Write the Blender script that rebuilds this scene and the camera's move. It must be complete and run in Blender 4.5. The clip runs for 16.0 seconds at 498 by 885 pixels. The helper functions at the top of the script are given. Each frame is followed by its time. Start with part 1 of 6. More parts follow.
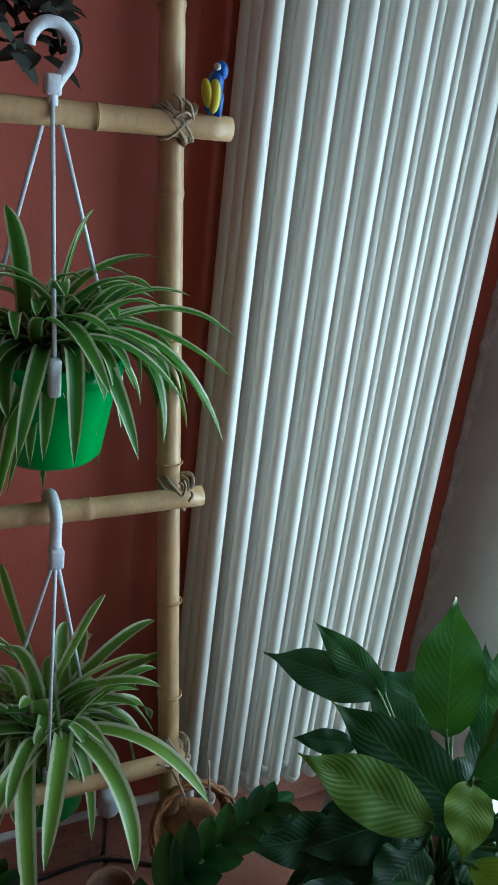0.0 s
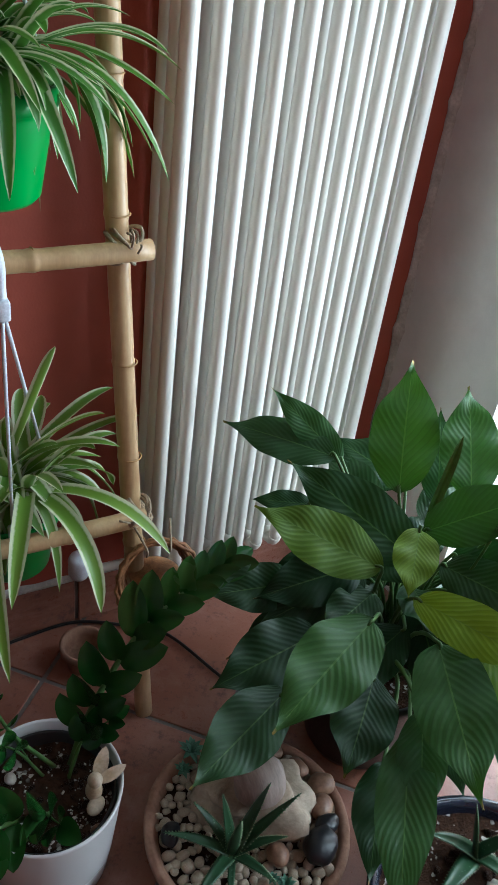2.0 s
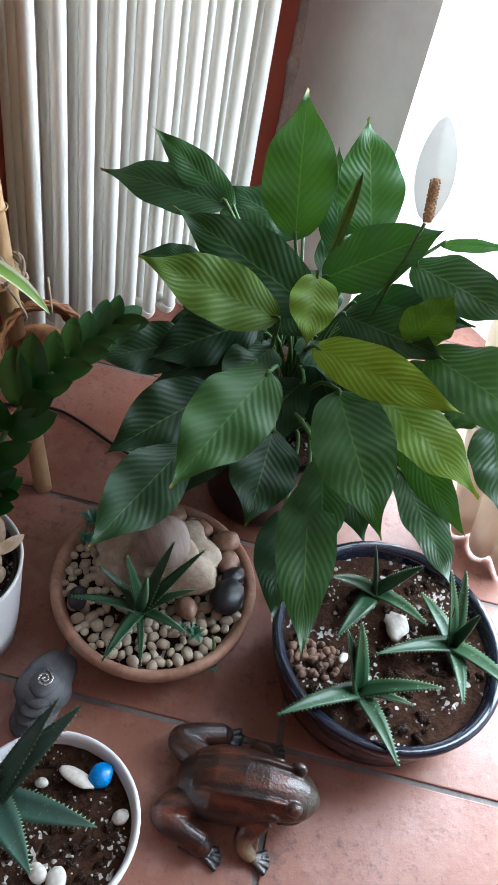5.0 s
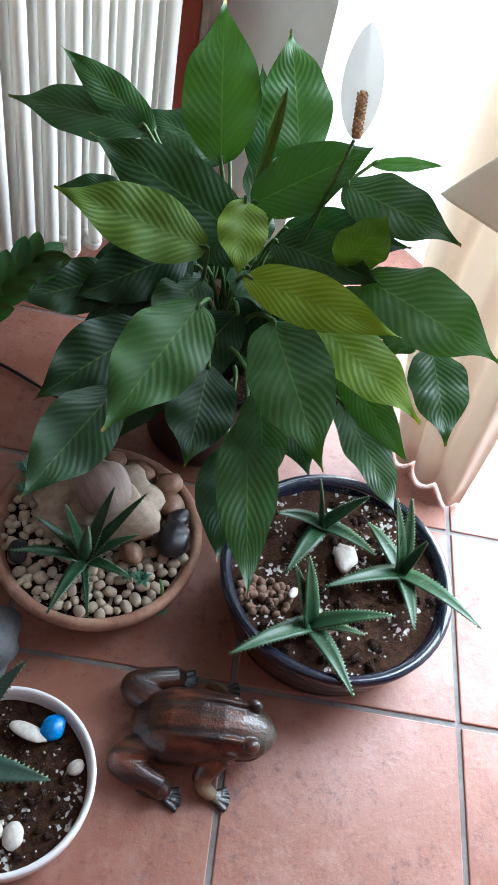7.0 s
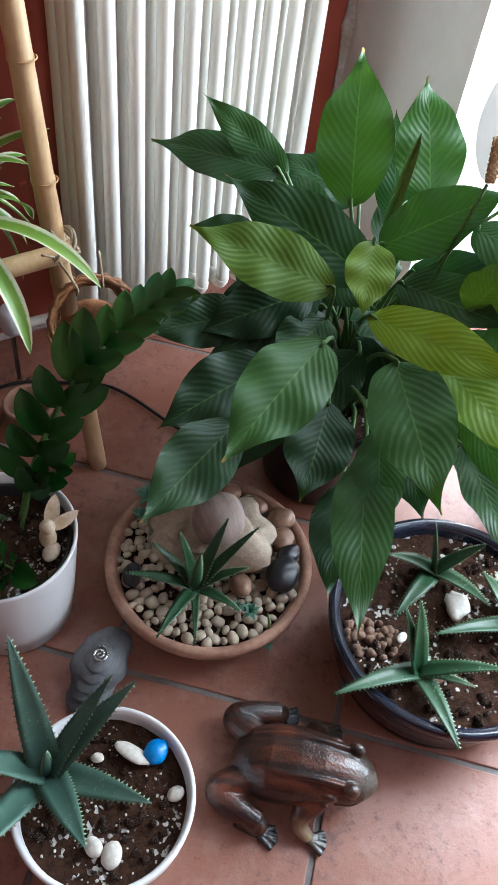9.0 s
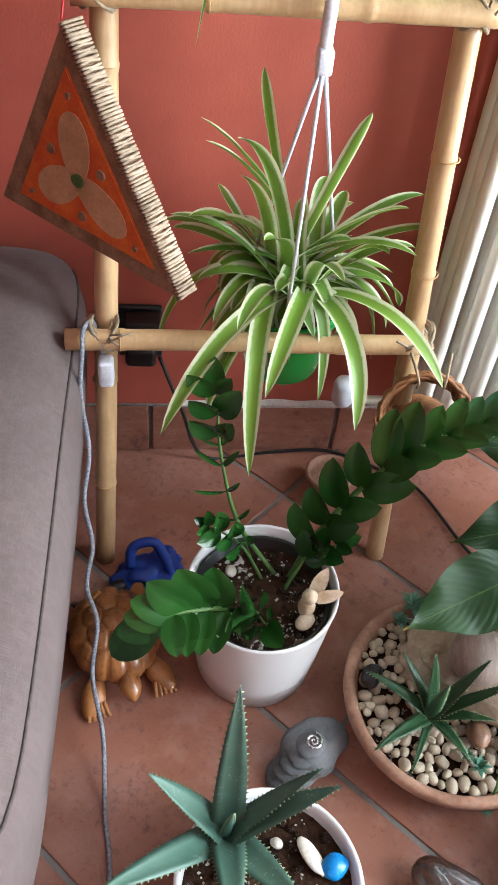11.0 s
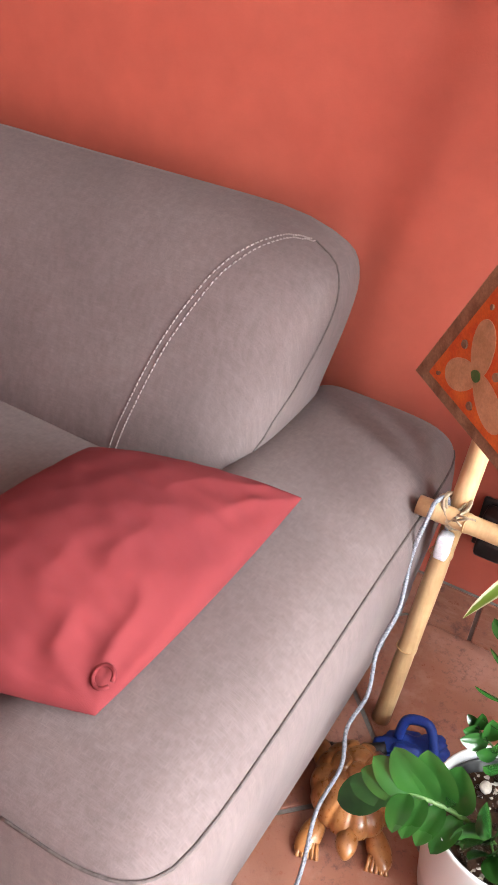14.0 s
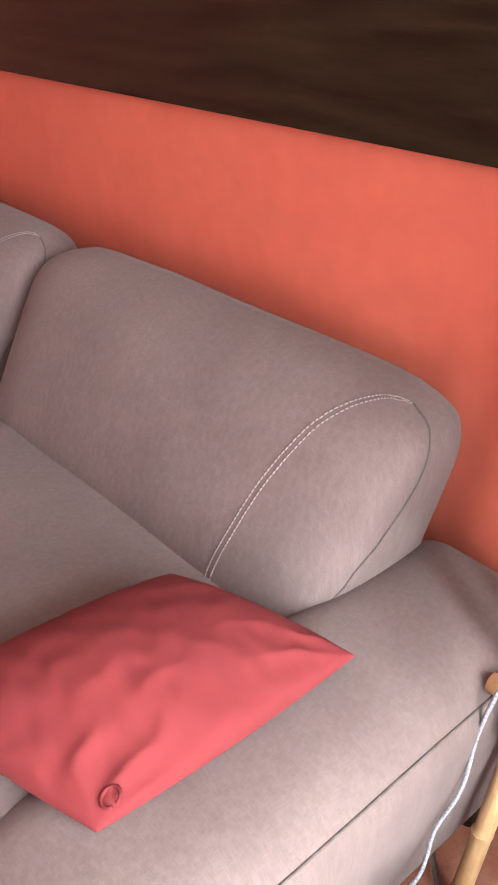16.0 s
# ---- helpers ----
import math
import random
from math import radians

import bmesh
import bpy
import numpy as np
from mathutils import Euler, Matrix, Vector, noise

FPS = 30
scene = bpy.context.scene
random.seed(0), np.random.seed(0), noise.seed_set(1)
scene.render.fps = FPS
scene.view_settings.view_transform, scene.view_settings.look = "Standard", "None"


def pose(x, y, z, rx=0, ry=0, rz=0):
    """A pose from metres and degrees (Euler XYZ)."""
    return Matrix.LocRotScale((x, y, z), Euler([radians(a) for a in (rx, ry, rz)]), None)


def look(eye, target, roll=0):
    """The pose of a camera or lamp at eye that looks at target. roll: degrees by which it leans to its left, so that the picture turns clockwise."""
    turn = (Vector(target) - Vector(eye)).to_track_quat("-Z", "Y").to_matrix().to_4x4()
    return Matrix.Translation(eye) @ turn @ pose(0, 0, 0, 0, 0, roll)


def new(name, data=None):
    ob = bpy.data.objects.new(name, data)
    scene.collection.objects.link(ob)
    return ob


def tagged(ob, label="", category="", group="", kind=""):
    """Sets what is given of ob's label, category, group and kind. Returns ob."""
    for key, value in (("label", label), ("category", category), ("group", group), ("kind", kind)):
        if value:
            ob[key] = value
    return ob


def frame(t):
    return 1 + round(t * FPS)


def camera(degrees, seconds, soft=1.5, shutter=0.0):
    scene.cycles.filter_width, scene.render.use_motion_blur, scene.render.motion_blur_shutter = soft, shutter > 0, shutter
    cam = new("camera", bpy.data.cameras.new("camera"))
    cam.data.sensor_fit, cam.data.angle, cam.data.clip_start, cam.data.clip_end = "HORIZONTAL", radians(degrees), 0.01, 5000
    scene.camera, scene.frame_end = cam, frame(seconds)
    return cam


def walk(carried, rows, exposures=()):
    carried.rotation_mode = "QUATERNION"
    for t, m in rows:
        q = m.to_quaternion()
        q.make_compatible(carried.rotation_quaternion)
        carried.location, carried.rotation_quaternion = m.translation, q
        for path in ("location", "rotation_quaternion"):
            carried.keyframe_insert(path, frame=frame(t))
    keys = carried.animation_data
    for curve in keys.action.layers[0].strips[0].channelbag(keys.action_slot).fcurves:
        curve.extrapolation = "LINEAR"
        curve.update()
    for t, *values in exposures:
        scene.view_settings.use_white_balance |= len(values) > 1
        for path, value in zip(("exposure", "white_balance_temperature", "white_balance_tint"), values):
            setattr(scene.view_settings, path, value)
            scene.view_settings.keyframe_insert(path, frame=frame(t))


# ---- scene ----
cam = camera(33.4, 16.0)
PATH = [
    (0, (-1.083, -1.147, 1.446), (-0.219, 0.474, 0.656), 7.0),
    (0.5, (-1.092, -1.156, 1.424), (-0.196, 0.404, 0.551), 7.8),
    (1, (-1.087, -1.162, 1.411), (-0.184, 0.336, 0.443), 8.5),
    (1.5, (-1.076, -1.188, 1.385), (-0.193, 0.269, 0.337), 7.9),
    (2, (-1.062, -1.19, 1.363), (-0.199, 0.198, 0.211), 8.1),
    (2.5, (-1.065, -1.197, 1.335), (-0.21, 0.131, 0.108), 8.9),
    (3, (-1.069, -1.204, 1.319), (-0.212, 0.065, 0.033), 9.8),
    (3.5, (-1.067, -1.204, 1.313), (-0.178, 0.001, -0.012), 9.9),
    (4, (-1.056, -1.2, 1.299), (-0.131, -0.081, -0.076), 11.1),
    (6.5, (-0.997, -1.186, 1.239), (-0.06, -0.353, -0.32), 14.8),
    (7, (-0.998, -1.187, 1.238), (-0.022, -0.383, -0.311), 15.1),
    (7.5, (-1.0, -1.187, 1.242), (-0.023, -0.38, -0.305), 14.1),
    (8, (-1.0, -1.188, 1.242), (-0.037, -0.367, -0.307), 12.5),
    (10.5, (-1.038, -1.18, 1.233), (-0.699, 0.156, -0.216), 6.5),
    (11, (-1.035, -1.167, 1.227), (-0.827, 0.209, -0.209), 6.3),
    (11.5, (-1.04, -1.155, 1.244), (-1.024, 0.271, -0.159), 5.4),
    (12, (-1.036, -1.186, 1.259), (-1.21, 0.309, -0.059), 4.0),
    (12.5, (-1.032, -1.21, 1.263), (-1.35, 0.301, -0.009), 3.8),
    (13, (-1.012, -1.233, 1.271), (-1.519, 0.27, 0.053), 3.1),
    (13.5, (-0.963, -1.261, 1.276), (-1.612, 0.224, 0.105), 4.9),
    (14.5, (-0.924, -1.198, 1.299), (-1.788, 0.164, 0.116), 4.5),
    (15, (-0.859, -1.161, 1.332), (-1.859, 0.148, 0.198), 4.7),
    (15.5, (-0.804, -1.15, 1.343), (-1.962, 0.11, 0.309), 3.2),
    (16, (-0.76, -1.112, 1.374), (-2.046, 0.055, 0.382), 1.2),
]
EXPOSURES = [(0, -1.2, 4900, -12), (1.5, -0.95, 5250, -4), (3.5, -0.25, 5500, 2), (6.5, -0.2, 5450, 4), (8, -0.2, 5450, 4), (10.5, 0.45, 5800, 3), (12, 0.98, 6100, 6), (14, 1.6, 6350, 8), (16, 1.88, 6500, 9)]
walk(cam, [(t, look(eye, target, roll)) for t, eye, target, roll in PATH], EXPOSURES)

# ---- world and light ----
world = bpy.data.worlds.new("world")
scene.world = world
world.use_nodes = True
_wn = world.node_tree.nodes
_sky = _wn.new("ShaderNodeTexSky")
_sky.sky_type, _sky.sun_disc = "NISHITA", False
_sky.sun_elevation, _sky.sun_rotation = radians(48), radians(120)
world.node_tree.links.new(_sky.outputs[0], _wn["Background"].inputs[0])
_wn["Background"].inputs[1].default_value = 0.12


def area_lamp(name, m, w, h, watts, colour):
    data = bpy.data.lights.new(name, "AREA")
    data.shape, data.size, data.size_y, data.energy, data.color = "RECTANGLE", w, h, watts, colour
    ob = new(name, data)
    ob.matrix_world = m
    return ob


# daylight of the terrace door, standing in for the bright open air behind it
area_lamp("door_daylight", look((0.45, -0.83, 1.15), (-1.0, -0.83, 1.1)), 1.05, 1.9, 116, (0.95, 0.98, 1.0))


# ---- materials ----
class Mat:
    """A node material in the making."""

    def __init__(self, name):
        self.m = bpy.data.materials.new(name)
        self.m.use_nodes = True
        self.n, self.l = self.m.node_tree.nodes, self.m.node_tree.links
        self.b = self.n["Principled BSDF"]

    def node(self, kind, **values):
        node = self.n.new("ShaderNode" + kind)
        for key, value in values.items():
            key = key.replace("_", " ")
            node.inputs[key].default_value = value
        return node

    def link(self, a, b):
        self.l.new(a, b)

    def coords(self, which="Object"):
        return self.node("TexCoord").outputs[which]

    def noise(self, scale, detail=4.0, rough=0.55, which="Object", stretch=None):
        node = self.node("TexNoise", Scale=scale, Detail=detail, Roughness=rough)
        src = self.coords(which)
        if stretch:
            mp = self.n.new("ShaderNodeMapping")
            mp.inputs["Scale"].default_value = stretch
            self.link(src, mp.inputs["Vector"])
            src = mp.outputs["Vector"]
        self.link(src, node.inputs["Vector"])
        return node.outputs["Fac"]

    def ramp(self, fac, stops):
        node = self.n.new("ShaderNodeValToRGB")
        els = node.color_ramp.elements
        while len(els) < len(stops):
            els.new(0.5)
        for el, (at, colour) in zip(els, stops):
            el.position = at
            el.color = (*colour, 1) if len(colour) == 3 else colour
        self.link(fac, node.inputs["Fac"])
        return node.outputs["Color"]

    def mix(self, fac, a, b, kind="MIX"):
        node = self.n.new("ShaderNodeMix")
        node.data_type, node.blend_type = "RGBA", kind
        for slot, value in ((0, fac), (6, a), (7, b)):
            if isinstance(value, (int, float)):
                node.inputs[slot].default_value = value
            elif isinstance(value, tuple):
                node.inputs[slot].default_value = (*value, 1)
            else:
                self.link(value, node.inputs[slot])
        return node.outputs[2]

    def math(self, op, a, b=0.0, c=0.0):
        node = self.n.new("ShaderNodeMath")
        node.operation = op
        for slot, value in enumerate((a, b, c)):
            if isinstance(value, (int, float)):
                node.inputs[slot].default_value = value
            else:
                self.link(value, node.inputs[slot])
        return node.outputs[0]

    def bump(self, height, strength=0.3, distance=0.002):
        node = self.node("Bump", Strength=strength, Distance=distance)
        self.link(height, node.inputs["Height"])
        self.link(node.outputs[0], self.b.inputs["Normal"])

    def base(self, colour):
        if isinstance(colour, tuple):
            self.b.inputs["Base Color"].default_value = (*colour, 1)
        else:
            self.link(colour, self.b.inputs["Base Color"])

    def rough(self, value):
        if isinstance(value, (int, float)):
            self.b.inputs["Roughness"].default_value = value
        else:
            self.link(value, self.b.inputs["Roughness"])


def speckled(name, dark, light, scale=8.0, fine=90.0, rough=0.55, bump=0.25, stretch=None, metal=0.0, coat=0.0, lo=0.35, hi=0.65, depth=0.002):
    """A surface of two colours in soft clouds, with fine grain in relief."""
    k = Mat(name)
    big = k.noise(scale, 5, 0.6, stretch=stretch)
    small = k.noise(fine, 3, 0.6, stretch=stretch)
    colour = k.ramp(big, [(lo, dark), (hi, light)])
    colour = k.mix(0.35, colour, k.ramp(small, [(0.3, (0.55, 0.55, 0.55)), (0.7, (1.25, 1.25, 1.25))]), "MULTIPLY")
    k.base(colour)
    k.rough(k.math("MULTIPLY_ADD", small, 0.25, rough - 0.12))
    k.bump(small, bump, depth)
    k.b.inputs["Metallic"].default_value = metal
    k.b.inputs["Coat Weight"].default_value = coat
    return k.m


def smooth_finish(name, dark, light, scale=3.0, rough=0.35, coat=0.0):
    """A plain even surface with faint drifts of tone and gloss."""
    k = Mat(name)
    drift = k.noise(scale, 3, 0.5)
    k.base(k.ramp(drift, [(0.3, dark), (0.7, light)]))
    k.rough(k.math("MULTIPLY_ADD", drift, 0.2, rough - 0.1))
    k.bump(k.noise(35, 2, 0.5), 0.05, 0.001)
    k.b.inputs["Coat Weight"].default_value = coat
    return k.m


def wall_paint(name, dark, light, bump=0.25):
    k = Mat(name)
    big = k.noise(1.6, 4, 0.6)
    mid = k.noise(14, 4, 0.6)
    fine = k.noise(240, 2, 0.5)
    colour = k.ramp(big, [(0.3, dark), (0.7, light)])
    colour = k.mix(0.18, colour, k.ramp(mid, [(0.35, (0.7, 0.7, 0.7)), (0.65, (1.2, 1.2, 1.2))]), "MULTIPLY")
    k.base(colour)
    k.rough(0.62)
    k.bump(k.math("ADD", k.math("MULTIPLY", mid, 2.0), fine), bump, 0.0015)
    return k.m


def tile_clay(name):
    k = Mat(name)
    rnd = k.node("ObjectInfo").outputs["Random"]
    big = k.noise(5.5, 6, 0.65, "Generated")
    cloud = k.noise(3.2, 3, 0.6)
    fleck = k.math("ADD", k.noise(55, 7, 0.8), k.math("MULTIPLY_ADD", k.noise(9, 3, 0.6), 0.5, -0.25))
    pit = k.noise(120, 3, 0.6)
    colour = k.ramp(cloud, [(0.3, (0.22, 0.082, 0.05)), (0.5, (0.30, 0.13, 0.088)), (0.72, (0.39, 0.205, 0.165))])
    colour = k.mix(k.math("MULTIPLY", rnd, 0.35), colour, (0.33, 0.13, 0.08))
    colour = k.mix(k.ramp(fleck, [(0.54, (0, 0, 0)), (0.70, (0.85, 0.85, 0.85))]), colour, (0.12, 0.06, 0.052))
    colour = k.mix(k.ramp(big, [(0.5, (0, 0, 0)), (0.78, (0.5, 0.5, 0.5))]), colour, (0.5, 0.31, 0.26))
    k.base(colour)
    k.rough(k.ramp(fleck, [(0.3, (0.22, 0.22, 0.22)), (0.75, (0.55, 0.55, 0.55))]))
    k.bump(k.math("ADD", k.math("MULTIPLY", fleck, 1.5), pit), 0.3, 0.0015)
    return k.m


def bamboo_skin(name):
    k = Mat(name)
    fibre = k.noise(30, 4, 0.6, stretch=(6, 6, 0.25))
    stain = k.noise(7, 5, 0.65)
    colour = k.ramp(stain, [(0.3, (0.40, 0.245, 0.115)), (0.55, (0.55, 0.375, 0.20)), (0.75, (0.66, 0.49, 0.29))])
    colour = k.mix(0.3, colour, k.ramp(fibre, [(0.3, (0.6, 0.55, 0.45)), (0.7, (1.2, 1.2, 1.2))]), "MULTIPLY")
    k.base(colour)
    k.rough(0.38)
    k.bump(fibre, 0.15, 0.001)
    return k.m


def cloth(name, dark, light, scale=900.0, rough=0.9, sheen=0.3, slub=True):
    k = Mat(name)
    a = k.noise(scale / 6, 2, 0.5, stretch=(1, 9, 1))
    b = k.noise(scale / 6, 2, 0.5, stretch=(9, 1, 9))
    wide = k.noise(4, 4, 0.6)
    weave = k.math("MAXIMUM", a, b)
    colour = k.ramp(wide, [(0.3, dark), (0.7, light)])
    if slub:
        colour = k.mix(0.35, colour, k.ramp(weave, [(0.4, (0.66, 0.66, 0.66)), (0.75, (1.3, 1.3, 1.3))]), "MULTIPLY")
        thread = k.noise(26, 3, 0.6, stretch=(4, 4, 0.35))
        colour = k.mix(0.5, colour, k.ramp(thread, [(0.35, (0.82, 0.82, 0.82)), (0.65, (1.14, 1.14, 1.14))]), "MULTIPLY")
    k.base(colour)
    k.rough(rough)
    k.b.inputs["Sheen Weight"].default_value = sheen
    k.bump(weave, 0.3, 0.0008)
    return k.m


def lily_green(name):
    """Glossy leaf with slanted side veins; each leaf's green runs from dark, for inner shade, to yellowish."""
    k = Mat(name)
    uv = k.node("UVMap").outputs[0]
    sep = k.n.new("ShaderNodeSeparateXYZ")
    k.link(uv, sep.inputs[0])
    across = k.math("ABSOLUTE", k.math("SUBTRACT", sep.outputs[0], 0.5))
    wobble = k.noise(16, 3, 0.6)
    ribs = k.math("SINE", k.math("MULTIPLY", k.math("SUBTRACT", sep.outputs[1], k.math("MULTIPLY_ADD", across, 0.62, k.math("MULTIPLY", wobble, 0.05))), 92.0))
    midrib = k.math("LESS_THAN", across, 0.012)
    tone = k.node("ObjectInfo").outputs["Color"]
    shade = k.mix(k.ramp(ribs, [(0.6, (0, 0, 0)), (1.0, (0.5, 0.5, 0.5))]), tone, k.mix(1.0, tone, (0.5, 0.56, 0.56), "MULTIPLY"))
    shade = k.mix(0.45, shade, k.ramp(wobble, [(0.3, (0.6, 0.65, 0.7)), (0.7, (1.3, 1.25, 1.1))]), "MULTIPLY")
    shade = k.mix(k.math("MULTIPLY", midrib, 0.5), shade, (0.11, 0.2, 0.05))
    # dry yellow-brown ends
    end = k.ramp(k.math("ADD", sep.outputs[1], k.math("MULTIPLY_ADD", wobble, 0.06, -0.03)), [(0.955, (0, 0, 0)), (0.985, (0.9, 0.9, 0.9))])
    k.base(k.mix(end, shade, (0.26, 0.15, 0.025)))
    k.rough(k.math("MULTIPLY_ADD", wobble, 0.3, 0.3))
    k.b.inputs["Specular IOR Level"].default_value = 0.32
    k.b.inputs["Subsurface Weight"].default_value = 0.0
    k.bump(k.math("ADD", ribs, k.math("MULTIPLY", wobble, 2.5)), 0.14, 0.0017)
    # light passes through the thin blade
    trans = k.node("BsdfTranslucent")
    k.link(k.mix(1.0, tone, (2.4, 2.2, 0.9), "MULTIPLY"), trans.inputs["Color"])
    both = k.node("MixShader", Fac=0.14)
    k.link(k.b.outputs[0], both.inputs[1])
    k.link(trans.outputs[0], both.inputs[2])
    k.link(both.outputs[0], k.n["Material Output"].inputs["Surface"])
    return k.m


def striped_leaf(name, mid, edge, width=0.26):
    """Grass-like blade, green along the middle, pale at both margins."""
    k = Mat(name)
    sep = k.n.new("ShaderNodeSeparateXYZ")
    k.link(k.node("UVMap").outputs[0], sep.inputs[0])
    across = k.math("ABSOLUTE", k.math("SUBTRACT", sep.outputs[0], 0.5))
    streak = k.noise(60, 3, 0.6, stretch=(3, 3, 1))
    rnd = k.node("ObjectInfo").outputs["Random"]
    edgefac = k.ramp(k.math("ADD", across, k.math("MULTIPLY_ADD", streak, 0.12, -0.06)), [(width, (0, 0, 0)), (width + 0.09, (1, 1, 1))])
    green = k.mix(rnd, mid, (mid[0] * 1.9, mid[1] * 1.55, mid[2] * 1.2))
    k.base(k.mix(edgefac, green, edge))
    k.rough(0.42)
    k.bump(streak, 0.2, 0.001)
    trans = k.node("BsdfTranslucent")
    k.link(k.mix(edgefac, (mid[0] * 2.2, mid[1] * 2.0, mid[2]), edge), trans.inputs["Color"])
    both = k.node("MixShader", Fac=0.25)
    k.link(k.b.outputs[0], both.inputs[1])
    k.link(trans.outputs[0], both.inputs[2])
    k.link(both.outputs[0], k.n["Material Output"].inputs["Surface"])
    return k.m


def aloe_skin(name, dark, light, pale):
    """Waxy fleshy green with small pale flecks."""
    k = Mat(name)
    big = k.noise(11, 4, 0.6)
    vor = k.node("TexVoronoi", Scale=190.0)
    k.link(k.coords(), vor.inputs["Vector"])
    fleck = k.math("MULTIPLY", k.ramp(vor.outputs["Distance"], [(0.18, (1, 1, 1)), (0.32, (0, 0, 0))]), k.ramp(k.noise(45, 2, 0.5), [(0.5, (0, 0, 0)), (0.62, (1, 1, 1))]))
    k.base(k.mix(k.math("MULTIPLY", fleck, 0.6), k.ramp(big, [(0.3, dark), (0.7, light)]), pale))
    k.rough(k.math("MULTIPLY_ADD", big, 0.25, 0.3))
    k.bump(k.noise(90, 2, 0.5), 0.08, 0.001)
    return k.m


def soil_mix(name):
    k = Mat(name)
    lump = k.noise(90, 5, 0.7)
    vor = k.node("TexVoronoi", Scale=170.0)
    k.link(k.coords(), vor.inputs["Vector"])
    grain = k.ramp(vor.outputs["Color"], [(0.0, (0, 0, 0)), (1.0, (1, 1, 1))])
    specks = k.ramp(k.math("MULTIPLY", grain, k.noise(26, 2, 0.5)), [(0.43, (0, 0, 0)), (0.48, (1, 1, 1))])
    colour = k.ramp(lump, [(0.3, (0.016, 0.008, 0.005)), (0.7, (0.075, 0.035, 0.02))])
    k.base(k.mix(specks, colour, (0.6, 0.57, 0.53)))
    k.rough(0.95)
    k.b.inputs["Specular IOR Level"].default_value = 0.15
    k.bump(lump, 0.9, 0.006)
    return k.m


RED = wall_paint("red_wall_paint", (0.37, 0.076, 0.05), (0.45, 0.102, 0.066))
WHITE_WALL = wall_paint("white_wall_paint", (0.70, 0.68, 0.66), (0.80, 0.78, 0.76))
# darker than the white walls, so the unseen ceiling throws back less light
CEILING = wall_paint("dimmed_ceiling_paint", (0.5, 0.46, 0.42), (0.58, 0.54, 0.5))
CLAY_TILE = tile_clay("terracotta_floor_tile")
GROUT = speckled("grey_grout", (0.17, 0.155, 0.145), (0.27, 0.25, 0.235), 12, 160, 0.9, 0.4)
PLASTER = speckled("bare_plaster", (0.5, 0.46, 0.43), (0.72, 0.68, 0.65), 30, 200, 0.9, 0.6)
ENAMEL = smooth_finish("white_radiator_enamel", (0.76, 0.735, 0.665), (0.81, 0.785, 0.715), 2.0, 0.38)
BAMBOO = bamboo_skin("bamboo")
NODE_WOOD = speckled("bamboo_node", (0.36, 0.2, 0.075), (0.56, 0.36, 0.16), 40, 160, 0.5, 0.3)
TWINE = speckled("natural_twine", (0.24, 0.185, 0.12), (0.46, 0.37, 0.26), 60, 700, 0.9, 0.6, (1, 1, 1))
WHITE_CERAMIC = smooth_finish("white_glazed_ceramic", (0.77, 0.77, 0.77), (0.82, 0.82, 0.82), 5.0, 0.25)
BLACK_GLAZE = smooth_finish("blue_black_glaze", (0.006, 0.008, 0.018), (0.014, 0.018, 0.034), 9.0, 0.2, 0.4)
OLD_CLAY = speckled("weathered_terracotta", (0.22, 0.105, 0.065), (0.46, 0.27, 0.185), 14, 120, 0.85, 0.5)
GREEN_PLASTIC = smooth_finish("green_plastic", (0.012, 0.28, 0.035), (0.02, 0.36, 0.055), 7.0, 0.32)
WHITE_PLASTIC = speckled("white_plastic", (0.66, 0.7, 0.78), (0.76, 0.79, 0.85), 40, 300, 0.4, 0.1)
BLACK_PLASTIC = speckled("black_plastic", (0.008, 0.008, 0.009), (0.018, 0.018, 0.02), 20, 200, 0.35, 0.1)
SOFA_CLOTH = cloth("taupe_sofa_fabric", (0.095, 0.068, 0.066), (0.126, 0.093, 0.090), 420, 0.9, 0.08)
SEAM = speckled("dark_seam", (0.05, 0.037, 0.035), (0.09, 0.07, 0.066), 80, 400, 0.9, 0.3)
STITCH = speckled("pale_stitching", (0.2, 0.165, 0.16), (0.28, 0.235, 0.225), 80, 400, 0.8, 0.3)
PILLOW_CLOTH = cloth("coral_red_cotton", (0.112, 0.014, 0.017), (0.142, 0.019, 0.021), 700, 0.9, 0.0, False)
PILLOW_CLOTH.node_tree.nodes["Principled BSDF"].inputs["Specular IOR Level"].default_value = 0.25
DARK_WOOD = speckled("dark_stained_wood", (0.007, 0.0045, 0.0025), (0.016, 0.011, 0.006), 4, 60, 0.38, 0.1, (1, 8, 8))
DARK_WOOD.node_tree.nodes["Principled BSDF"].inputs["Specular IOR Level"].default_value = 0.2
LILY = lily_green("peace_lily_leaf")
SPIDER = striped_leaf("spider_plant_leaf", (0.055, 0.165, 0.022), (0.62, 0.66, 0.42), 0.31)
SPIDER_PALE = striped_leaf("pale_spider_plant_leaf", (0.105, 0.215, 0.035), (0.62, 0.65, 0.44), 0.28)
ALOE = aloe_skin("aloe_leaf", (0.015, 0.055, 0.022), (0.045, 0.11, 0.042), (0.24, 0.33, 0.24))
ALOE_BLUE = aloe_skin("bluish_aloe_leaf", (0.05, 0.115, 0.085), (0.11, 0.19, 0.145), (0.25, 0.34, 0.28))
ALOE_TOOTH = speckled("aloe_teeth", (0.16, 0.24, 0.12), (0.26, 0.33, 0.18), 60, 300, 0.6, 0.1)
ZZ_LEAF = smooth_finish("zz_leaf", (0.010, 0.052, 0.009), (0.032, 0.115, 0.019), 14.0, 0.24)
